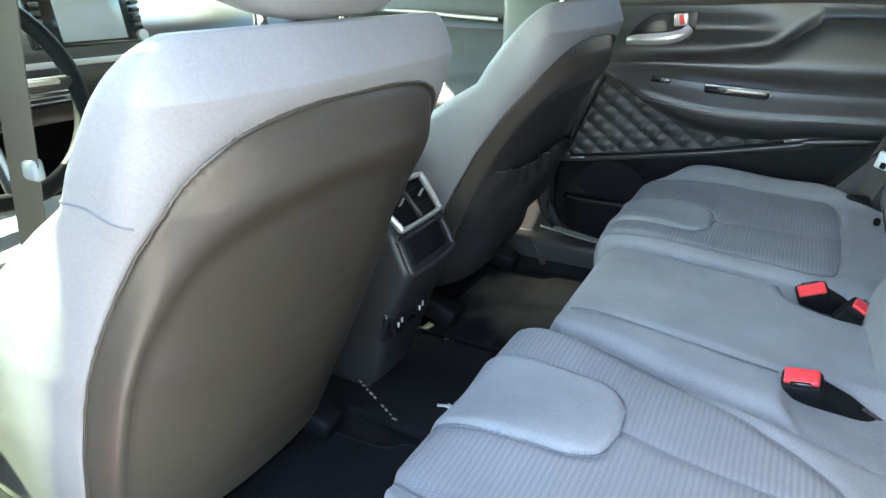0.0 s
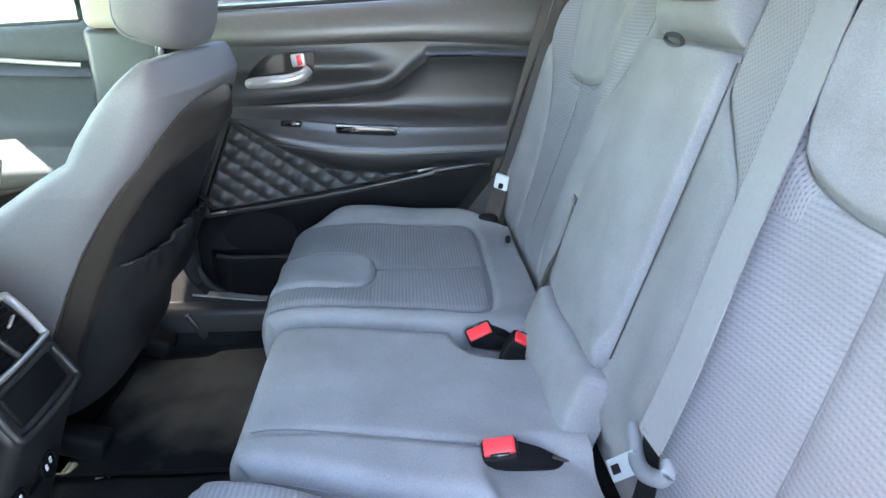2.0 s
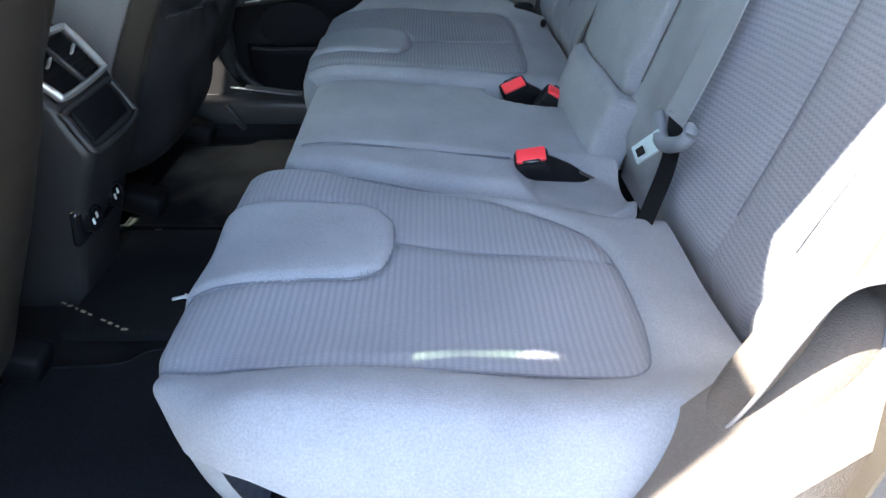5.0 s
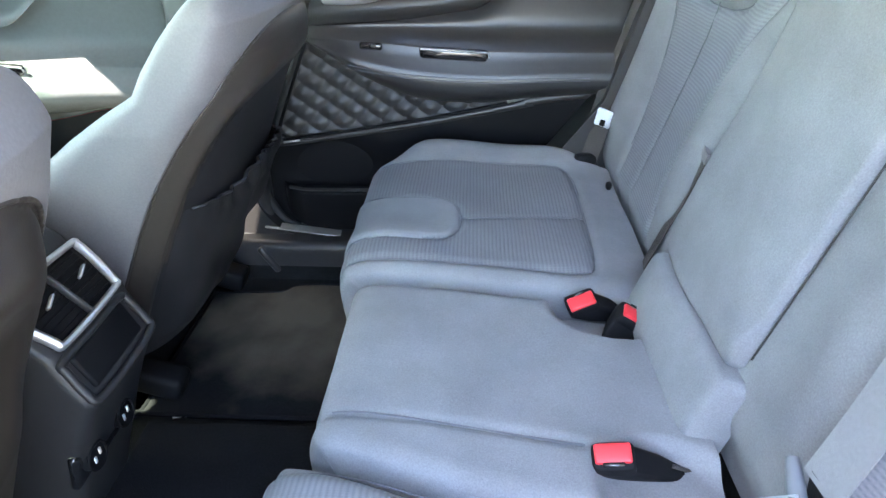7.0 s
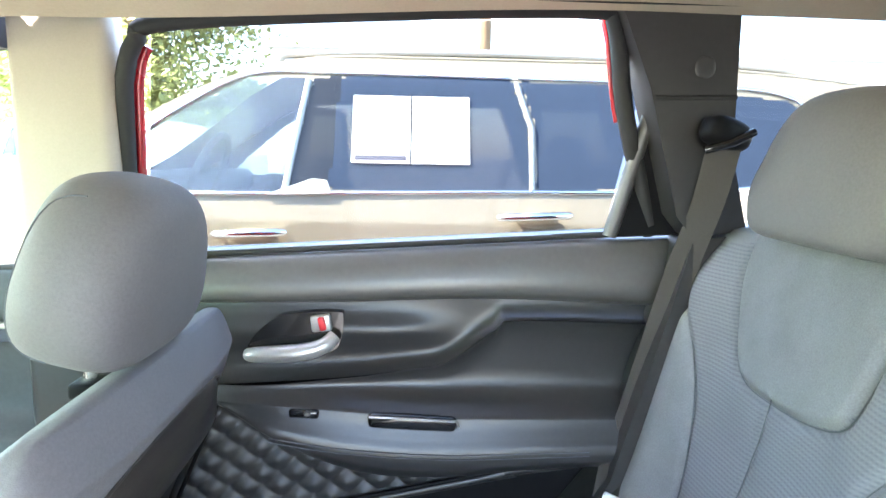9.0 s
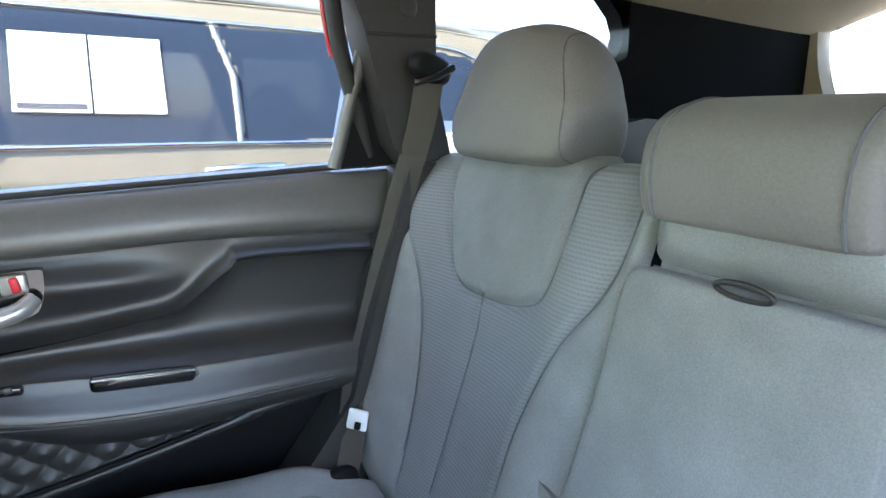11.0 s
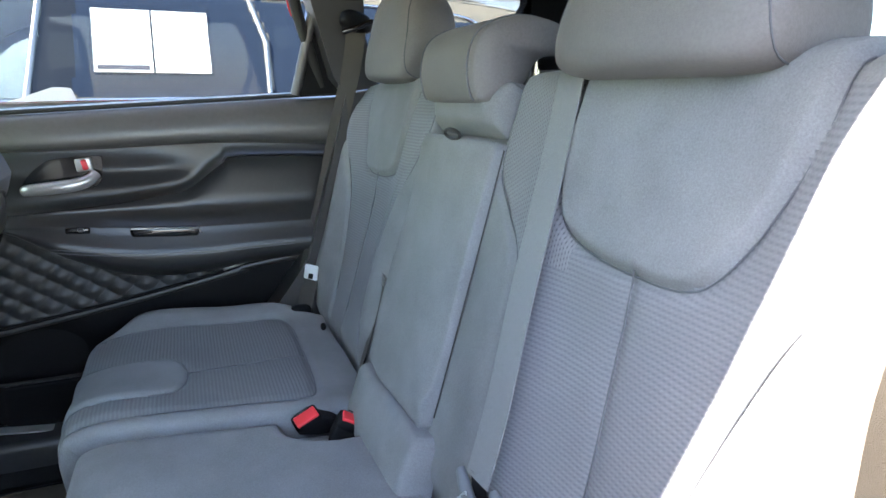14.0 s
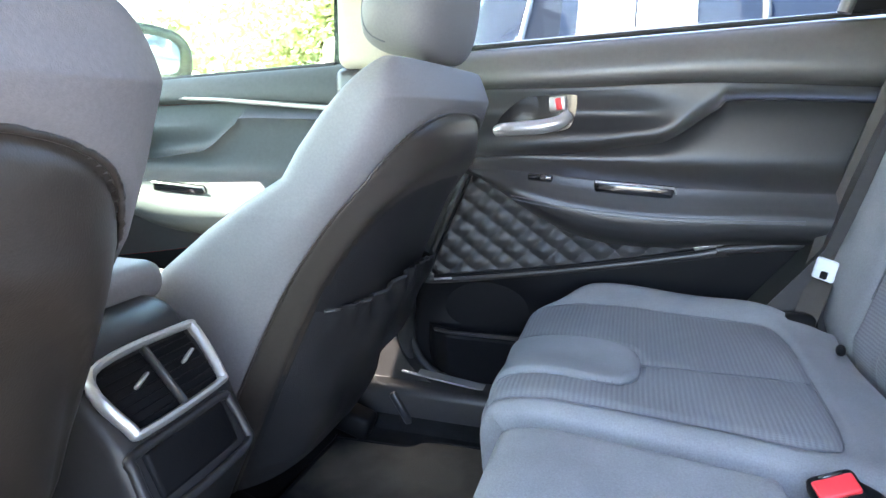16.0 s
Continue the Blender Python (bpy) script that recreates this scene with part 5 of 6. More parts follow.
# ---- centre console ----
def console():
    c = thing("centre_console", "dark plastic centre console with rear air vents and storage", "console", (-0.45, 0.0, 0.03))
    prof = smooth_line([(-0.31, 0.03), (-0.292, 0.09), (-0.272, 0.15), (-0.256, 0.20), (-0.236, 0.25), (-0.215, 0.295), (-0.208, 0.315), (-0.216, 0.335), (-0.230, 0.365), (-0.236, 0.380), (-0.249, 0.395), (-0.266, 0.415), (-0.289, 0.442), (-0.304, 0.462), (-0.335, 0.474), (-0.42, 0.478), (-0.9, 0.470)], 90)
    secs = []
    for y, k in [(-0.112, 0.0), (-0.110, 0.5), (-0.102, 0.85), (-0.088, 1.0), (0.088, 1.0), (0.102, 0.85), (0.110, 0.5), (0.112, 0.0)]:
        ring = [(x - 0.018 * (1 - k), -0.022 + y * (0.62 + 0.16 * step(np.array(z), 0.05, 0.25)), z - (0.016 * (1 - k) if z > 0.44 else 0)) for x, z in prof]
        secs.append(ring + [(-0.9, -0.022 + y * 0.62, 0.03)])
    part("body", rings(secs), CONSOLE_PLASTIC, c, "dark grey console body")
    m = Matrix.Translation((-0.264, -0.018, 0.414)) @ pose(0, 0, 0, 0, -41, 0) @ Matrix.Diagonal((1, 0.80, 0.66, 1))
    out = smooth_line([(0.0, -0.086, 0.050), (0.0, 0.070, 0.056), (0.0, 0.090, 0.040), (0.0, 0.078, -0.046), (0.0, 0.060, -0.060), (0.0, -0.070, -0.062), (0.0, -0.090, -0.046)], 48, True)
    part("vent_frame", moved(tube([(0.006, b, d) for a, b, d in out], 0.0070, 8, True), m), SATIN, c, "silver vent frame")
    part("vent_well", moved(rbox((-0.004, -0.003, -0.003), (0.012, 0.168, 0.108), 0.005, 2), m), BLACK, c, "deep black vent well")
    part("vent_divider", moved(rbox((0.006, -0.003, -0.003), (0.010, 0.008, 0.110), 0.002, 1), m), TRIM, c, "vertical divider")
    for k in range(7):
        part("vent_slat", moved(rbox((0.0025, -0.003, -0.045 + k * 0.014), (0.004, 0.160, 0.0020), 0.0006, 1, pose(0, 0, 0, 0, 25, 0)), m), BLACK, c)
    for sg in (-1, 1):
        part("vent_tab", moved(rbox((0.012, sg * 0.042, 0.005), (0.008, 0.030, 0.006), 0.002, 1, pose(0, 0, 0, 25, 0, 0)), m), SATIN, c, "bright vent tab")
    part("cubby", rbox((-0.224, -0.030, 0.346), (0.016, 0.118, 0.050), 0.005, 2, pose(0, 0, 0, 0, -24, 0)), BLACK, c, "open black storage cubby")
    rim = smooth_line([(-0.232, -0.098, 0.372), (-0.232, -0.03, 0.372), (-0.232, 0.034, 0.372), (-0.226, 0.042, 0.362), (-0.211, 0.044, 0.332), (-0.203, 0.036, 0.318), (-0.202, -0.03, 0.314), (-0.203, -0.098, 0.318), (-0.211, -0.106, 0.332), (-0.226, -0.104, 0.362)], 60, True)
    part("cubby_rim", tube([tuple(p) for p in rim], 0.0055, 8, True), CONSOLE_PLASTIC, c, "rounded cubby rim")
    part("outlet_plate", rbox((-0.266, -0.044, 0.196), (0.014, 0.140, 0.062), 0.006, 2, pose(0, 0, 0, 0, 12, 0)), PIANO, c, "black outlet plate")
    for yy in (-0.006, -0.082):
        o = part("power_outlet", tube([(-0.262, yy, 0.197), (-0.250, yy, 0.200)], 0.019, 18), BLACK, c, "round power outlet")
        part("outlet_ring", tube([(-0.2485, yy + 0.019 * math.cos(q), 0.200 + 0.019 * math.sin(q)) for q in np.linspace(0, 2 * math.pi, 20, endpoint=False)], 0.002, 6, True), BLACK, o)
        for dd in (-0.006, 0.006):
            part("outlet_symbol", rbox((-0.2485, yy + dd, 0.200 + dd * 0.4), (0.002, 0.005, 0.010), 0.0005, 1), TAIL, o)
    part("armrest_lid", rbox((-0.52, 0.0, 0.485), (0.36, 0.19, 0.05), 0.022, 4), CLOTH_SIDE, c, "padded console lid")
    return c


console()


# ---- floor mats ----
def floor_mat(y0, y1, label, pile=MAT_PILE):
    t = thing("floor_mat", label, "floor mat", (-0.2, (y0 + y1) / 2, 0.03), "rear floor mats")
    out = smooth_line([(-0.34, y0 + 0.02), (-0.33, y0), (0.02, y0), (0.06, y0 + 0.03), (0.06, y1 - 0.03), (0.02, y1), (-0.15, y1), (-0.20, y1 - 0.03), (-0.33, y1 - 0.04), (-0.34, y1 - 0.06)], 80, True)
    part("mat_body", slab([tuple(p) for p in out], "z", 0.031, 0.042), pile, t, "black pile")
    part("binding", tube([(a, b, 0.040) for a, b in out], 0.0045, 6, True), BLACK, t, "sewn edge binding")
    return t


floor_mat(-0.62, -0.20, "black floor mat with bound edge in front of the rear seat")
floor_mat(0.15, 0.56, "black dusty floor mat with bound edge before the seat", MAT_DUSTY)
hump = thing("tunnel_mat", "black mat strip over the floor tunnel with a silver wordmark", "floor mat", (-0.2, 0.0, 0.03))
part("mat_body", rbox((-0.13, -0.03, 0.045), (0.36, 0.30, 0.022), 0.009, 3), MAT_PILE, hump, "black pile")
for k in range(10):
    if k != 5:
        part("wordmark_bar", rbox((-0.330 + k * 0.0135, -0.108 - k * 0.0071, 0.057), (0.010 - 0.002 * (k % 3), 0.0035 + 0.001 * (k % 2), 0.0012), 0.0003, 1, pose(0, 0, 0, 0, 0, -28 + 25 * (k % 4 == 1))), GOLD, hump)
# two small bright silvery pieces at floor level
for (a, b, c) in ((-0.274, 0.150, 0.0335), (-0.150, -0.100, 0.0600)):
    solo("bright_bit", join(rbox((a, b, c), (0.020, 0.007, 0.003), 0.001, 1, pose(0, 0, 0, 0, 0, 20)), rbox((a + 0.012, b + 0.003, c + 0.001), (0.010, 0.010, 0.002), 0.0008, 1, pose(0, 0, 0, 12, 0, -15))), TAIL, "small bright silvery piece on the floor mat", "scrap")


# ---- dashboard and steering wheel ----
def dashboard():
    d = thing("dashboard", "dark dashboard with a light lower edge and central screen", "dashboard", (-1.25, 0, 0.45))
    prof = smooth_line([(-1.52, 0.70), (-1.30, 0.73), (-1.13, 0.71), (-1.07, 0.66), (-1.055, 0.60), (-1.10, 0.53), (-1.20, 0.48), (-1.52, 0.46)], 40)
    part("pad", rings([[(x, y, z) for x, z in prof] for y in np.linspace(-0.68, 0.68, 20)]), TRIM, d, "soft dark dash pad")
    part("trim_strip", rbox((-1.058, 0.0, 0.625), (0.012, 1.2, 0.014), 0.004, 2), SATIN, d, "silver strip across the dash")
    s = part("screen", rbox((-1.045, -0.055, 0.712), (0.02, 0.26, 0.110), 0.008, 3, pose(0, 0, 0, 0, -8, 0)), PIANO, d, "black screen housing")
    part("screen_glass", rbox((-1.034, -0.050, 0.712), (0.004, 0.150, 0.086), 0.004, 2, pose(0, 0, 0, 0, -8, 0)), SCREEN, s, "screen with a pale reflection put into its colour")
    for yy in (-0.165, 0.060):
        for k in range(5):
            part("screen_button", rbox((-1.033, yy, 0.680 + k * 0.016), (0.006, 0.020, 0.009), 0.002, 1, pose(0, 0, 0, 0, -8, 0)), TRIM, s)
        part("knob", tube([(-1.035, yy, 0.672), (-1.018, yy, 0.674)], 0.012, 14), SATIN, s, "round silver edged knob")
    for yy in (-0.23, 0.19):
        v = part("air_vent", rbox((-1.048, yy * 0.8, 0.575), (0.02, 0.14, 0.06), 0.006, 2), PIANO, d, "black air vent")
        for k in range(5):
            part("vent_slat", rbox((-1.036, yy * 0.8, 0.555 + k * 0.010), (0.006, 0.13, 0.002), 0.0005, 1), SATIN, v)
    w = thing("steering_wheel", "black leather steering wheel with silver spokes", "steering wheel", (-0.90, -0.38, 0.50))
    m = Matrix.Translation((-0.87, -0.40, 0.615)) @ pose(0, 0, 0, 0, -22, 0)
    part("rim", moved(tube([(0, 0.185 * math.cos(q), 0.185 * math.sin(q)) for q in np.linspace(0, 2 * math.pi, 48, endpoint=False)], 0.016, 10, True), m), BLACK, w, "black leather rim")
    part("hub", moved(pad((0, 0, 0), (0.05, 0.14, 0.12), 3), m), BLACK, w, "black hub")
    for q in (0.0, math.pi, -math.pi / 2):
        part("spoke", moved(tube([(0, 0.05 * math.cos(q), 0.05 * math.sin(q)), (0, 0.175 * math.cos(q), 0.175 * math.sin(q))], 0.012, 8), m), TRIM, w, "dark spoke")
        part("spoke_trim", moved(tube([(0.012, 0.07 * math.cos(q), 0.07 * math.sin(q)), (0.010, 0.15 * math.cos(q), 0.15 * math.sin(q))], 0.005, 6), m), SATIN, w, "silver spoke trim")
    part("column", tube([(-0.90, -0.38, 0.64), (-1.10, -0.38, 0.56)], 0.045, 14), BLACK, w, "steering column")


dashboard()


# ---- near side: open doorway, belt, front door window ----
nb = thing("seat_belt", "worn tan driver's seat belt hanging in sunlight on the pillar", "seat belt", (-0.30, -0.61, 0.10))
part("webbing", band([(-0.262, -0.600, 0.95), (-0.308, -0.610, 0.70), (-0.345, -0.612, 0.52), (-0.422, -0.614, 0.23), (-0.455, -0.616, 0.10)], (1, 0.25, 0), 0.036, 0.0016), WEB_TAN, nb, "tan woven webbing")
part("tongue", rbox((-0.330, -0.606, 0.615), (0.045, 0.012, 0.022), 0.004, 2), GRIP_GREY, nb, "steel tongue")
part("guide", pad((-0.262, -0.605, 0.96), (0.07, 0.03, 0.035), 3, None, 24, 14), BLACK, nb, "black belt guide")
ob = thing("seat_belt", "worn brown outer seat belt in sunlight beside the rear seat", "seat belt", (0.52, -0.66, 0.25))
bp_ = smooth_line([(0.565, -0.690, 0.98), (0.485, -0.702, 0.77), (0.474, -0.702, 0.69), (0.484, -0.700, 0.56), (0.478, -0.700, 0.48), (0.476, -0.700, 0.39), (0.490, -0.698, 0.28)], 30)
part("webbing", band([tuple(p) for p in bp_], (0.5, 0.85, 0.0), 0.046, 0.0016), WEB_TAN, ob, "brown woven webbing")
part("guide", pad((0.570, -0.690, 0.995), (0.06, 0.04, 0.04), 3, None, 24, 14), BLACK, ob, "black belt guide")
part("anchor", rbox((0.490, -0.698, 0.27), (0.030, 0.030, 0.05), 0.004, 2), BLACK, ob, "black floor anchor")
# cushion and hood share the tan that carries the sun's tone
sp = thing("side_cushion", "padded cloth cushion between seat and doorway, coloured a sunlit tan", "cushion", (0.47, -0.635, 0.25))
part("pad", pad((0.478, -0.632, 0.375), (0.088, 0.075, 0.215), 2.7, pose(0, 0, 0, 0, 15, 6).to_3x3(), 44, 30), PAD_SUNLIT, sp, "rounded pad")
part("seam", tube([tuple(p) for p in smooth_line([(0.452, -0.658, 0.31), (0.470, -0.668, 0.38), (0.490, -0.665, 0.44), (0.498, -0.650, 0.476)], 24)], 0.0012, 6), SEAM, sp)
fl = thing("side_flap", "folded cloth hood on the side of the backrest, coloured a sunlit tan", "flap", (0.48, -0.64, 0.40))
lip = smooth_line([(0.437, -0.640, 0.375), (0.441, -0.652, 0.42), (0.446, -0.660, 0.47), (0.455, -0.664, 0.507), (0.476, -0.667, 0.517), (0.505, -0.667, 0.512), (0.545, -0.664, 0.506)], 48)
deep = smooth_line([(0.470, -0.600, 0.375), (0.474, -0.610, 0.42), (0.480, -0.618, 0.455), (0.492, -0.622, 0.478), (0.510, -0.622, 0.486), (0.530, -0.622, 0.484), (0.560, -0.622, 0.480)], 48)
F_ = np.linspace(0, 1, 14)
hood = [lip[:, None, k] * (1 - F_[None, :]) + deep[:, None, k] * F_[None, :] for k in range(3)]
part("hood", grid(hood[0], hood[1] - 0.006 * np.sin(F_ * math.pi)[None, :], hood[2] + 0.008 * np.sin(F_ * math.pi)[None, :]), PAD_SUNLIT, fl, "concave cloth hood")
part("hood_cover", grid(*[np.stack([lip[:, k], lip[:, k] * 0.5 + np.array([lip[:, 0] + 0.035, 0 * lip[:, 0] - 0.625, lip[:, 2] + 0.02])[k] * 0.5 + (0, -0.008, 0.006)[k], np.array([lip[:, 0] + 0.055, 0 * lip[:, 0] - 0.615, lip[:, 2] + 0.035])[k]], 1) for k in range(3)], flip=True), PAD_SUNLIT, fl, "outer cloth of the hood")
part("hood_piping", tube([tuple(p) for p in lip], 0.0014, 8), CLOTH_SIDE, fl, "pale sewn piping")
lt = thing("door_latch", "black door striker and wiring on the sunlit doorway", "latch", (0.52, -0.70, 0.40))
part("striker", tube([(0.475, -0.700, 0.470), (0.505, -0.712, 0.474), (0.545, -0.714, 0.478), (0.585, -0.706, 0.480)], 0.0060, 10), PIANO, lt, "gloss black striker loop")
part("bracket", rbox((0.545, -0.700, 0.440), (0.09, 0.012, 0.035), 0.004, 2), BLACK, lt, "black bracket")
part("clip", rbox((0.480, -0.704, 0.445), (0.005, 0.006, 0.022), 0.002, 1, pose(0, 0, 0, 0, 30, 0)), GRIP_GREY, lt, "grey plastic clip")
near_door = thing("door_3", "closed driver's door with its window", "door", (-0.9, -0.70, 0.05), kind="structure")
part("door_core", slab([(-1.5, 0.06), (-0.405, 0.06), (-0.405, 0.745), (-1.5, 0.68)], "y", -0.87, -0.765), TRIM, near_door, "dark inner panel of the driver's door")
part("window_pane", ([(a, -0.780 + 0.36 * (b - 0.74), b) for a, b in ((-1.50, 0.70), (-0.40, 0.745), (-0.40, 0.93), (-0.26, 0.97), (-0.26, 1.19), (-0.95, 1.16), (-1.45, 0.80))], [(0, 1, 2, 3, 4, 5, 6)]), GREEN, near_door, "green tinted window glass")


open_door = thing("door_4", "opened rear door standing out from the middle pillar", "door", (-0.36, -0.82, 0.02), kind="structure")
swing = Matrix.Translation((-0.36, -0.82, 0.0)) @ pose(0, 0, 0, 0, 0, -80)
part("inner_panel", moved(slab([(0.02, 0.02), (0.55, 0.02), (0.90, 0.46), (0.93, 0.82), (0.02, 0.78)], "y", 0.0, 0.045), swing), BLACK, open_door, "black inner trim")
part("door_skin", moved(slab([(0.0, 0.0), (0.56, 0.0), (0.92, 0.46), (0.95, 0.83), (0.0, 0.785)], "y", -0.06, -0.003), swing), PAINT_RED, open_door, "red painted outer skin")
part("window_frame", moved(tube([(0.03, 0.0, 0.78), (0.07, 0.02, 1.08), (0.12, 0.025, 1.14), (0.72, 0.03, 1.16), (0.80, 0.025, 1.12), (0.92, 0.0, 0.82)], 0.018, 8), swing), RUBBER, open_door, "black window frame")
part("window_pane", moved(slab([(0.04, 0.785), (0.91, 0.825), (0.80, 1.12), (0.72, 1.155), (0.12, 1.135), (0.07, 1.07)], "y", -0.002, 0.002), swing), TINT, open_door, "tinted window glass")


block("pillar_joint", tube([(0.532, 0.6145, 1.047), (0.648, 0.6145, 1.050)], 0.0035, 8), RUBBER, "dark joint across the rear pillar trim", "trim")


# ---- ceiling fittings ----
gh = thing("grab_handle", "beige plastic ceiling grab handle folded up", "grab handle", (0.235, 0.46, 1.16))
gp = smooth_line([(0.128, 0.500, 1.198), (0.128, 0.470, 1.206), (0.136, 0.448, 1.212), (0.16, 0.436, 1.215), (0.21, 0.431, 1.218), (0.26, 0.436, 1.218), (0.288, 0.448, 1.215), (0.296, 0.470, 1.209), (0.297, 0.500, 1.199)], 40)
part("grip", tube([tuple(p) for p in gp], [0.0155 + 0.004 * abs(t) ** 6 for t in np.linspace(-1, 1, 40)], 14), PILLAR, gh, "beige curved grip")
for x in (0.130, 0.291):
    part("hinge_cover", rbox((x, 0.496, 1.200), (0.040, 0.045, 0.03), 0.010, 3), PILLAR, gh)
solo("pillar_cap", pad((0.600, 0.6155, 1.090), (0.030, 0.005, 0.030), 2.5, None, 20, 12), TRIM, "small dark round cap on the rear pillar", "cap")


# ---- outdoors ----
GROUND = -0.42
solo("ground", ([(-400, -400, GROUND), (400, -400, GROUND), (400, 400, GROUND), (-400, 400, GROUND)], [(0, 1, 2, 3)]), ASPHALT, "sunlit grey asphalt car park ground", "ground", "structure")


def parked_suv(dx, dy, material, label, sheets):
    """A parked sport utility car, its front towards -x, its near flank towards -y."""
    s = thing("parked_car", label, "car", (0.2 + dx, 2.9 + dy, GROUND), "parked cars")
    fine = 2 if sheets else 1
    xs = np.linspace(-2.35, 2.55, 170 * fine)
    rows = np.concatenate([np.linspace(-0.22, 1.262, 80 * fine), np.linspace(1.001, 2.0, 16) + 0.30])
    top = smooth_line([(-2.36, 0.30), (-2.30, 0.52), (-2.15, 0.66), (-1.9, 0.72), (-1.35, 0.80), (-1.22, 0.83), (-0.80, 1.06), (-0.55, 1.175), (-0.30, 1.238), (0.0, 1.262), (0.9, 1.262), (1.7, 1.225), (2.2, 1.15), (2.42, 0.95), (2.52, 0.70), (2.56, 0.30)], 160)

    def flank(z):
        return np.interp(z, [-0.22, 0.0, 0.30, 0.60, 0.72, 0.82, 0.93, 1.18, 1.24, 1.262], [2.00, 1.93, 1.91, 1.915, 1.925, 1.955, 2.00, 2.135, 2.185, 2.21])
    def tall(z):
        return np.where(np.asarray(z) > 0.93, 0.93 + (np.asarray(z) - 0.93) * 1.20, z)
    X, R = np.meshgrid(xs, rows, indexing="ij")
    T = np.interp(X, top[:, 0], top[:, 1])
    Zs = np.minimum(np.minimum(R, 1.262), T)
    endy = 0.30 * (np.clip((np.abs(X - 0.1) - 2.0) / 0.45, 0, 1)) ** 2
    Ys = flank(Zs) + endy
    g = np.clip((R - 1.301) / 0.999, 0, 1)
    Ys = np.where(R > 1.3, Ys + (2.9 - Ys) * g, Ys)
    Zs = np.where(R > 1.3, Zs + 0.085 * (1 - (1 - g) ** 2.2) * step(X, -1.0, -0.2) * (1 - step(X, 2.0, 2.4)), Zs)
    front_w = smooth_line([(-1.08, 0.822), (-0.62, 0.820), (-0.285, 0.828), (-0.200, 1.19), (-0.46, 1.182), (-0.66, 1.085), (-0.88, 0.945)], 60, True)
    f_poly = [(-1.02, 0.822), (-0.285, 0.828), (-0.205, 1.185), (-0.44, 1.182), (-0.66, 1.082), (-0.86, 0.955)]
    r_poly = [(-0.115, 0.840), (0.585, 0.842), (0.598, 1.04), (0.545, 1.188), (-0.090, 1.190)]
    q_poly = [(0.625, 0.846), (1.55, 0.87), (1.75, 0.95), (1.62, 1.14), (1.2, 1.18), (0.580, 1.188), (0.640, 1.04)]
    ws = (X < -0.70) & (Zs >= T - 0.003) & (X > -1.24)
    zone = R <= 1.262
    zones = [("front_window", inside(X, Zs, f_poly) & zone, CLEAR_GLASS, "clear side window with reflections"), ("rear_window", inside(X, Zs, r_poly) & zone, DARK_GLASS, "dark tinted side window"),
             ("quarter_window", inside(X, Zs, q_poly) & zone, DARK_GLASS, "dark tinted rear quarter window"),
             ("windscreen", (R > 1.3) & (X < -0.36) & (X > -1.22), CLEAR_GLASS, "sloping windscreen"),
             ("pillar_cover", inside(X, Zs, [(-0.285, 0.828), (-0.115, 0.84), (-0.09, 1.19), (-0.205, 1.185)]) & zone, PIANO, "gloss black pillar cover"),
             ("body", None, material, "painted body")]
    D = Vector((dx, dy, 0))
    split(s, X + dx, Ys + dy, tall(Zs), zones, False)
    far_zones = [("far_window", (inside(X, Zs, f_poly) | inside(X, Zs, r_poly)) & zone, CLEAR_GLASS, "tinted far side window"), ("far_flank", None, material, "painted far side of the body")]
    split(s, X + dx, 5.8 - Ys + dy, tall(Zs), far_zones, True)
    if sheets:
        for yy in (2.50, 3.30):
            part("cabin_seat", rings([[(x + dx, yy + dy + w * math.copysign(abs(math.cos(q)) ** 0.6, math.cos(q)), z + 0.06 * math.sin(q)) for q in np.linspace(0, 2 * math.pi, 20, endpoint=False)] for x, z, w in ((-0.42, 0.45, 0.25), (-0.30, 0.75, 0.25), (-0.22, 0.98, 0.20), (-0.20, 1.04, 0.13), (-0.17, 1.16, 0.12), (-0.17, 1.22, 0.07))]), SATIN, s, "pale front seat inside")
        part("cabin_dash", rbox((-1.02 + dx, 2.9 + dy, 0.80), (0.40, 1.5, 0.12), 0.04, 3), BLACK, s, "dark dashboard inside")
        part("cabin_floor", rbox((0.3 + dx, 2.9 + dy, 0.30), (2.9, 1.6, 0.06), 0.01, 1), BLACK, s, "dark cabin floor")
        part("cabin_wheel", tube([(-0.72 + dx + 0.07 * math.sin(q), 2.50 + dy + 0.18 * math.cos(q), 0.86 + 0.17 * math.sin(q)) for q in np.linspace(0, 2 * math.pi, 32, endpoint=False)], 0.016, 8, True), BLACK, s, "steering wheel inside")

    def on(a, b, k=0.004):
        return (a + dx, float(flank(b)) - k + dy, float(tall(b)))
    low = [on(a, b) for a, b in smooth_line([(-1.10, 0.812), (-0.5, 0.814), (0.4, 0.832), (1.3, 0.852), (1.70, 0.93)], 40)]
    part("chrome_strip", tube(low, 0.009, 8), CHROME, s, "chrome strip under the windows")
    hi = [on(a, b) for a, b in smooth_line([(-1.05, 0.83), (-0.86, 0.965), (-0.64, 1.103), (-0.42, 1.196), (-0.1, 1.205), (0.6, 1.20), (1.2, 1.19), (1.62, 1.155), (1.74, 0.97)], 60)]
    part("chrome_strip", tube(hi, 0.008, 8), CHROME, s, "chrome strip above the windows")
    part("window_post", tube([on(0.560, 1.185, 0.006), on(0.612, 1.04, 0.006), on(0.606, 0.84, 0.006)], 0.011, 8), SATIN, s, "silver window divider")
    part("window_post", tube([on(-0.275, 0.83), on(-0.215, 1.18)], 0.013, 8), SATIN, s, "silver window divider")
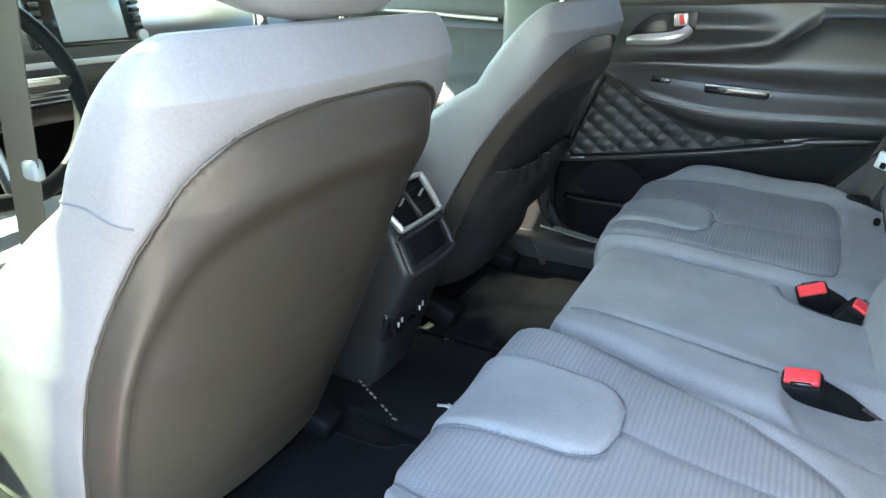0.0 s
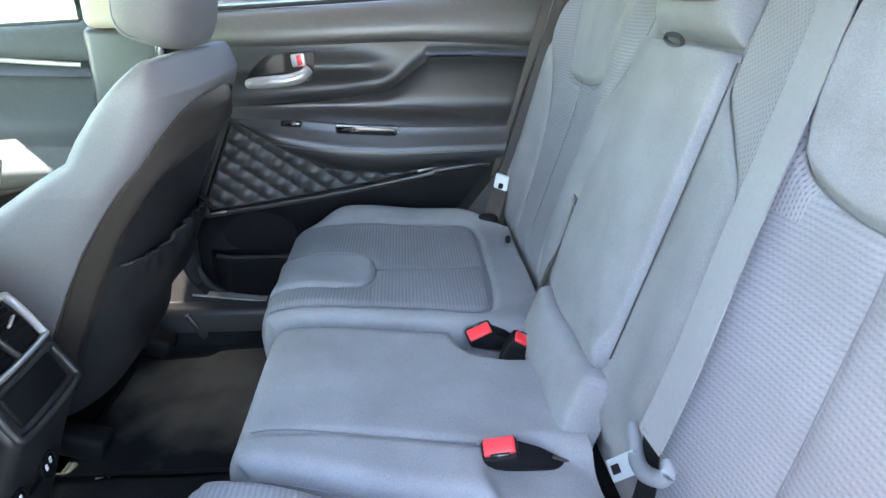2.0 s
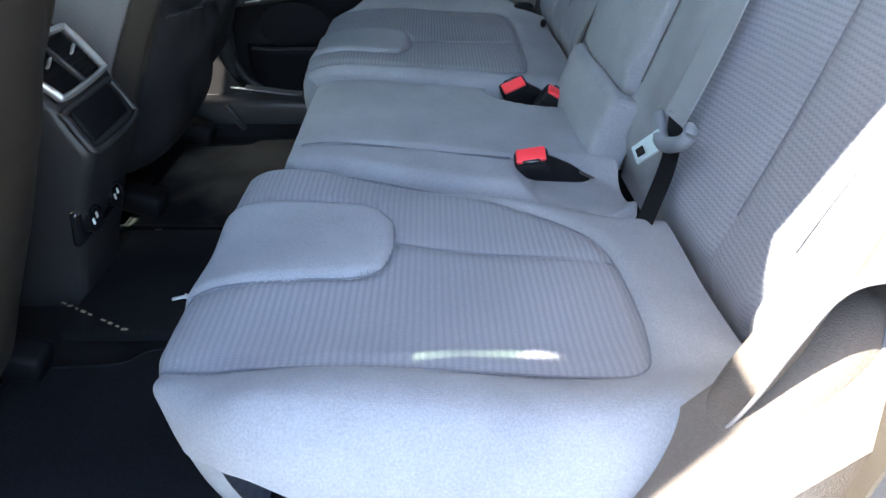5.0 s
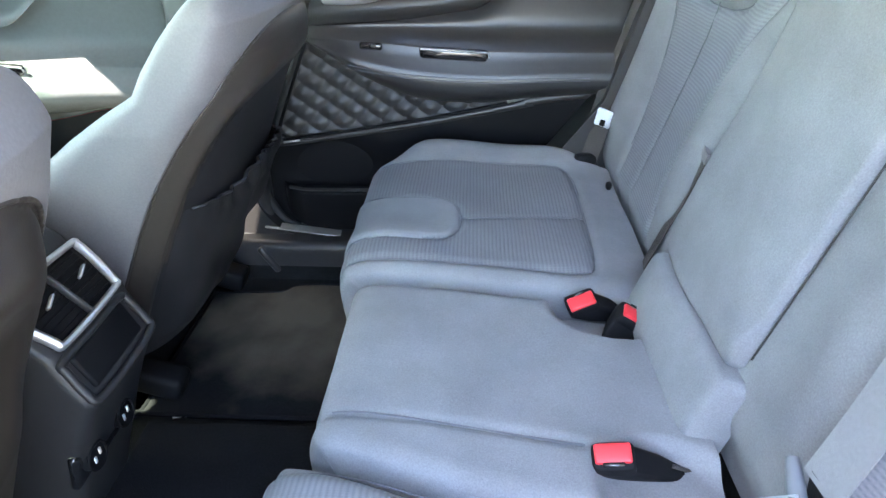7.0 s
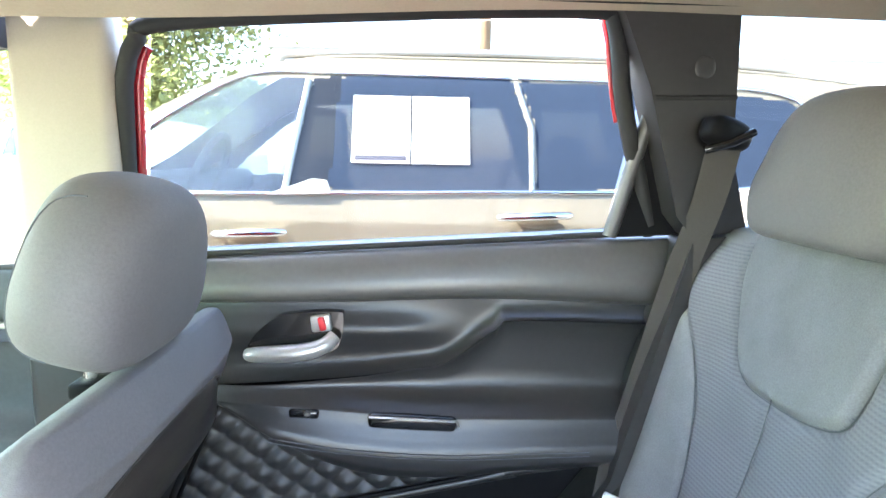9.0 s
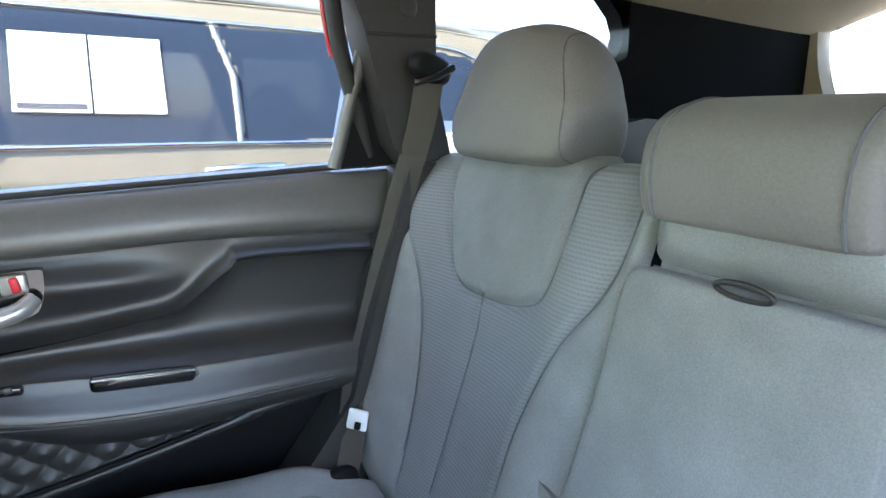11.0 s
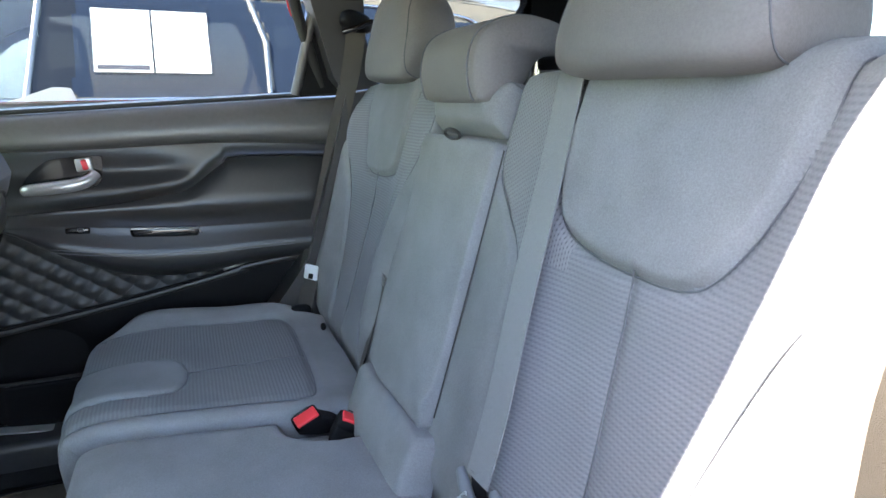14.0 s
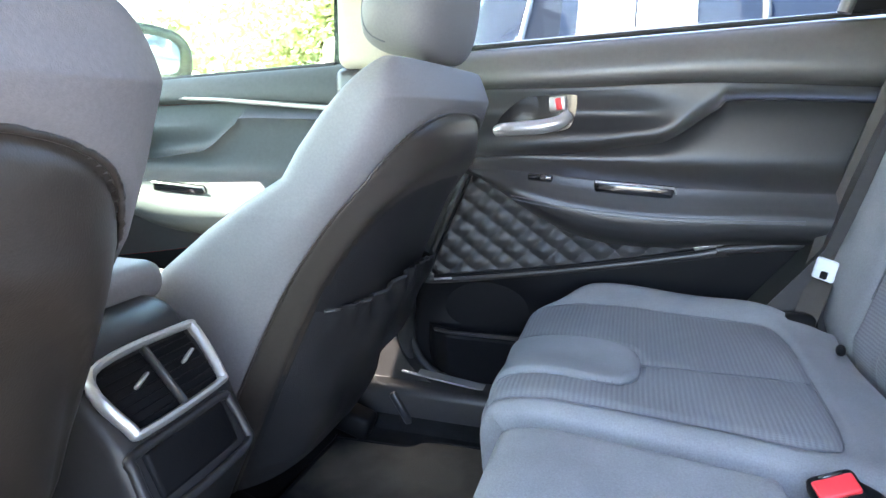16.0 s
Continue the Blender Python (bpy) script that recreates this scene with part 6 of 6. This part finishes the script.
    part("pillar_foot", slab([(a + dx, b) for a, b in ((-0.34, 0.815), (-0.11, 0.822), (-0.125, 0.868), (-0.18, 0.872), (-0.28, 0.835))], "y", 1.935 + dy, 1.952 + dy), TAIL, s, "chrome pillar foot")
    for x0, z0, w in ((-0.39, 0.680, 0.24), (0.61, 0.752, 0.25)):
        h = part("door_handle", tube([(x0 - w / 2 + dx, 1.905 + dy, z0 - 0.006), (x0 - w / 2 + 0.03 + dx, 1.875 + dy, z0), (x0 + w / 2 - 0.03 + dx, 1.872 + dy, z0 + 0.008), (x0 + w / 2 + dx, 1.905 + dy, z0 + 0.006)], 0.015, 10), CHROME, s, "chrome door handle")
        part("handle_cup", pad((x0 + 0.01 + dx, 1.918 + dy, z0 - 0.012), (0.15, 0.02, 0.06), 2.5), material, h)
    for xx in (-0.262, 0.93):
        part("door_gap", tube([on(xx, -0.1, -0.001), on(xx, 0.40, -0.001), on(xx + 0.008, 0.80, -0.001)], 0.003, 6), RUBBER, s, "dark door gap")
    rail = [(a + dx, 2.27 + dy, float(tall(b))) for a, b in smooth_line([(-0.35, 1.255), (-0.25, 1.276), (0.5, 1.290), (1.5, 1.270), (1.75, 1.245)], 30)]
    part("roof_rail", tube(rail, 0.016, 8), SATIN, s, "silver roof rail")
    part("wing_mirror", pad((-0.92 + dx, 1.83 + dy, 0.90), (0.14, 0.20, 0.13), 3), material, s, "door mirror")
    for xx in (-1.45, 1.45):
        for yy in (2.02, 3.78):
            t = part("wheel", tube([(xx + dx, yy - 0.11 + dy, GROUND + 0.36), (xx + dx, yy + 0.11 + dy, GROUND + 0.36)], 0.36, 28), TYRE, s, "black tyre")
            part("rim", tube([(xx + dx, yy - 0.115 + dy, GROUND + 0.36), (xx + dx, yy - 0.10 + dy, GROUND + 0.36)], 0.24, 20), SATIN, t, "silver rim")
    part("tail_lamp", pad((2.42 + dx, 2.08 + dy, 0.75), (0.10, 0.10, 0.30), 3), RED, s, "red tail lamp")
    part("head_lamp", pad((-2.22 + dx, 2.15 + dy, 0.52), (0.16, 0.24, 0.12), 3), SATIN, s, "headlamp")
    if sheets:
        for k, x0 in enumerate((-0.045, 0.172)):
            sh = thing("window_notice", ("white printed paper sheet stuck in a car window" if k else "white printed sheet with a dark band in a car window"), "paper sheet", (x0 + 0.1, 2.06, 0.94), "notices in the window")
            yf = lambda z: float(flank(z)) - 0.006
            X2, Z2 = np.meshgrid(np.linspace(x0, x0 + 0.210, 3), np.linspace(0.930, 1.176, 8), indexing="ij")
            part("sheet", grid(X2, flank(0.93 + (Z2 - 0.93) / 1.2) - 0.008, Z2), PAPER, sh, "white paper")
            if k == 0:
                for z0, z1, m in ((0.940, 0.958, INK), (1.135, 1.139, GREY_INK), (1.150, 1.153, GREY_INK)):
                    X3, Z3 = np.meshgrid(np.linspace(x0 + 0.012, x0 + 0.198, 3), np.linspace(z0, z1, 2), indexing="ij")
                    part("print_bar", grid(X3, flank(0.93 + (Z3 - 0.93) / 1.2) - 0.010, Z3), m, sh)
    return s


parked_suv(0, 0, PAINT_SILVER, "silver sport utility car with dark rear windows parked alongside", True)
parked_suv(-5.2, 6.5, PAINT_WHITE, "white sport utility car parked farther off", False)
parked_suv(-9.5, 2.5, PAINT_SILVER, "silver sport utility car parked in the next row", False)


def building():
    b = thing("white_building", "long white rendered commercial building with small windows", "building", (14, 34, GROUND))
    part("wall", rbox((18, 36, 3.0), (52, 4, 7.0), 0.05, 1), WALL_WHITE, b, "white rendered wall")
    part("parapet", rbox((18, 33.95, 6.6), (52.2, 0.3, 0.3), 0.03, 1), WALL_WHITE, b, "wall coping")
    for k in range(10):
        w = part("window", rbox((-4 + k * 4.6, 33.98, 3.4), (1.7, 0.12, 1.1), 0.02, 1), DARK_GLASS, b, "dark window")
        part("sill", rbox((-4 + k * 4.6, 33.9, 2.8), (1.9, 0.2, 0.08), 0.01, 1), WALL_WHITE, w)


building()
solo("utility_pole", tube([(1.7, 15.0, GROUND), (1.7, 15.0, 9.0)], [0.16, 0.12], 14), POLE_WOOD, "brown wooden utility pole", "pole")


def tree(x, y, h, r, seed, label, leaf=1.0, count=2600):
    rnd = random.Random(seed)
    t = thing("tree", label, "tree", (x, y, GROUND), "trees round the car park")
    tr = [(x + rnd.uniform(-0.15, 0.15) * k, y + rnd.uniform(-0.15, 0.15) * k, GROUND + h * 0.55 * k / 5) for k in range(6)]
    limbs = [tube(tr, [0.22 - 0.03 * k for k in range(6)], 9)]
    ends = []
    for k in range(9):
        a, e = rnd.uniform(0, 6.28), rnd.uniform(0.3, 1.1)
        p0 = Vector(tr[rnd.randint(2, 5)])
        p2 = p0 + Vector((math.cos(a) * math.cos(e), math.sin(a) * math.cos(e), math.sin(e))) * r * rnd.uniform(0.6, 1.0)
        p1 = (p0 + p2) / 2 + Vector((0, 0, 0.15 * r))
        limbs.append(tube([tuple(p0), tuple(p1), tuple(p2)], [0.09, 0.06, 0.025], 6))
        ends += [p1, p2]
    part("trunk", join(*limbs), BARK, t, "rough brown trunk and limbs")
    v, f = [], []
    for k in range(count):
        c = rnd.choice(ends) + Vector((rnd.gauss(0, 0.26), rnd.gauss(0, 0.26), rnd.gauss(0.05, 0.2))) * r
        u = Vector((rnd.gauss(0, 1), rnd.gauss(0, 1), rnd.gauss(0, 1))).normalized()
        w = u.orthogonal().normalized()
        s1, s2 = leaf * rnd.uniform(0.08, 0.2), leaf * rnd.uniform(0.05, 0.12)
        n = len(v)
        v += [tuple(c - u * s1), tuple(c + w * s2), tuple(c + u * s1), tuple(c - w * s2)]
        f.append((n, n + 1, n + 2, n + 3))
    cr = part("crown", (v, f), LEAF, t, "sunlit yellow-green leaves")
    tagged(cr, kind="stuff")


tree(-15.5, 23.5, 5.0, 2.4, 1, "leafy yellow-green tree behind the parked cars", 1.9, 5000)
tree(-23.5, 29.0, 5.5, 2.6, 2, "leafy yellow-green tree behind the parked cars", 1.9, 5000)
tree(-9.5, 29.0, 4.6, 1.8, 3, "leafy yellow-green tree behind the parked cars", 1.9, 5000)
tree(-33.0, 23.0, 5.5, 2.8, 4, "leafy green tree at the edge of the car park", 1.9, 5000)
tree(-5.0, 10.5, 6.8, 2.0, 5, "leafy green tree overhanging the car park", 0.42, 22000)

# outside mirror of the front passenger door
om = thing("outside_mirror", "black and red outside mirror on the passenger door", "mirror", (-1.16, 0.95, 0.70))
part("housing", pad((-1.175, 0.965, 0.828), (0.11, 0.345, 0.165), 3.0), PAINT_RED, om, "red mirror housing")
part("mirror_glass", pad((-1.119, 0.965, 0.828), (0.008, 0.315, 0.130), 3.0, pose(0, 0, 0, 0, 4, -2).to_3x3()), MIRROR_GLASS, om, "mirror glass")
part("rim", tube([(-1.106, 0.965 + 0.166 * math.copysign(abs(math.cos(q)) ** 0.7, math.cos(q)), 0.828 + 0.072 * math.copysign(abs(math.sin(q)) ** 0.7, math.sin(q))) for q in np.linspace(0, 2 * math.pi, 60, endpoint=False)], 0.013, 8, True), PILLAR_CLOTH, om, "black mirror rim")
part("foot", tube([(-1.16, 0.86, 0.77), (-1.16, 0.74, 0.735)], 0.025, 8), BLACK, om, "black mirror foot")
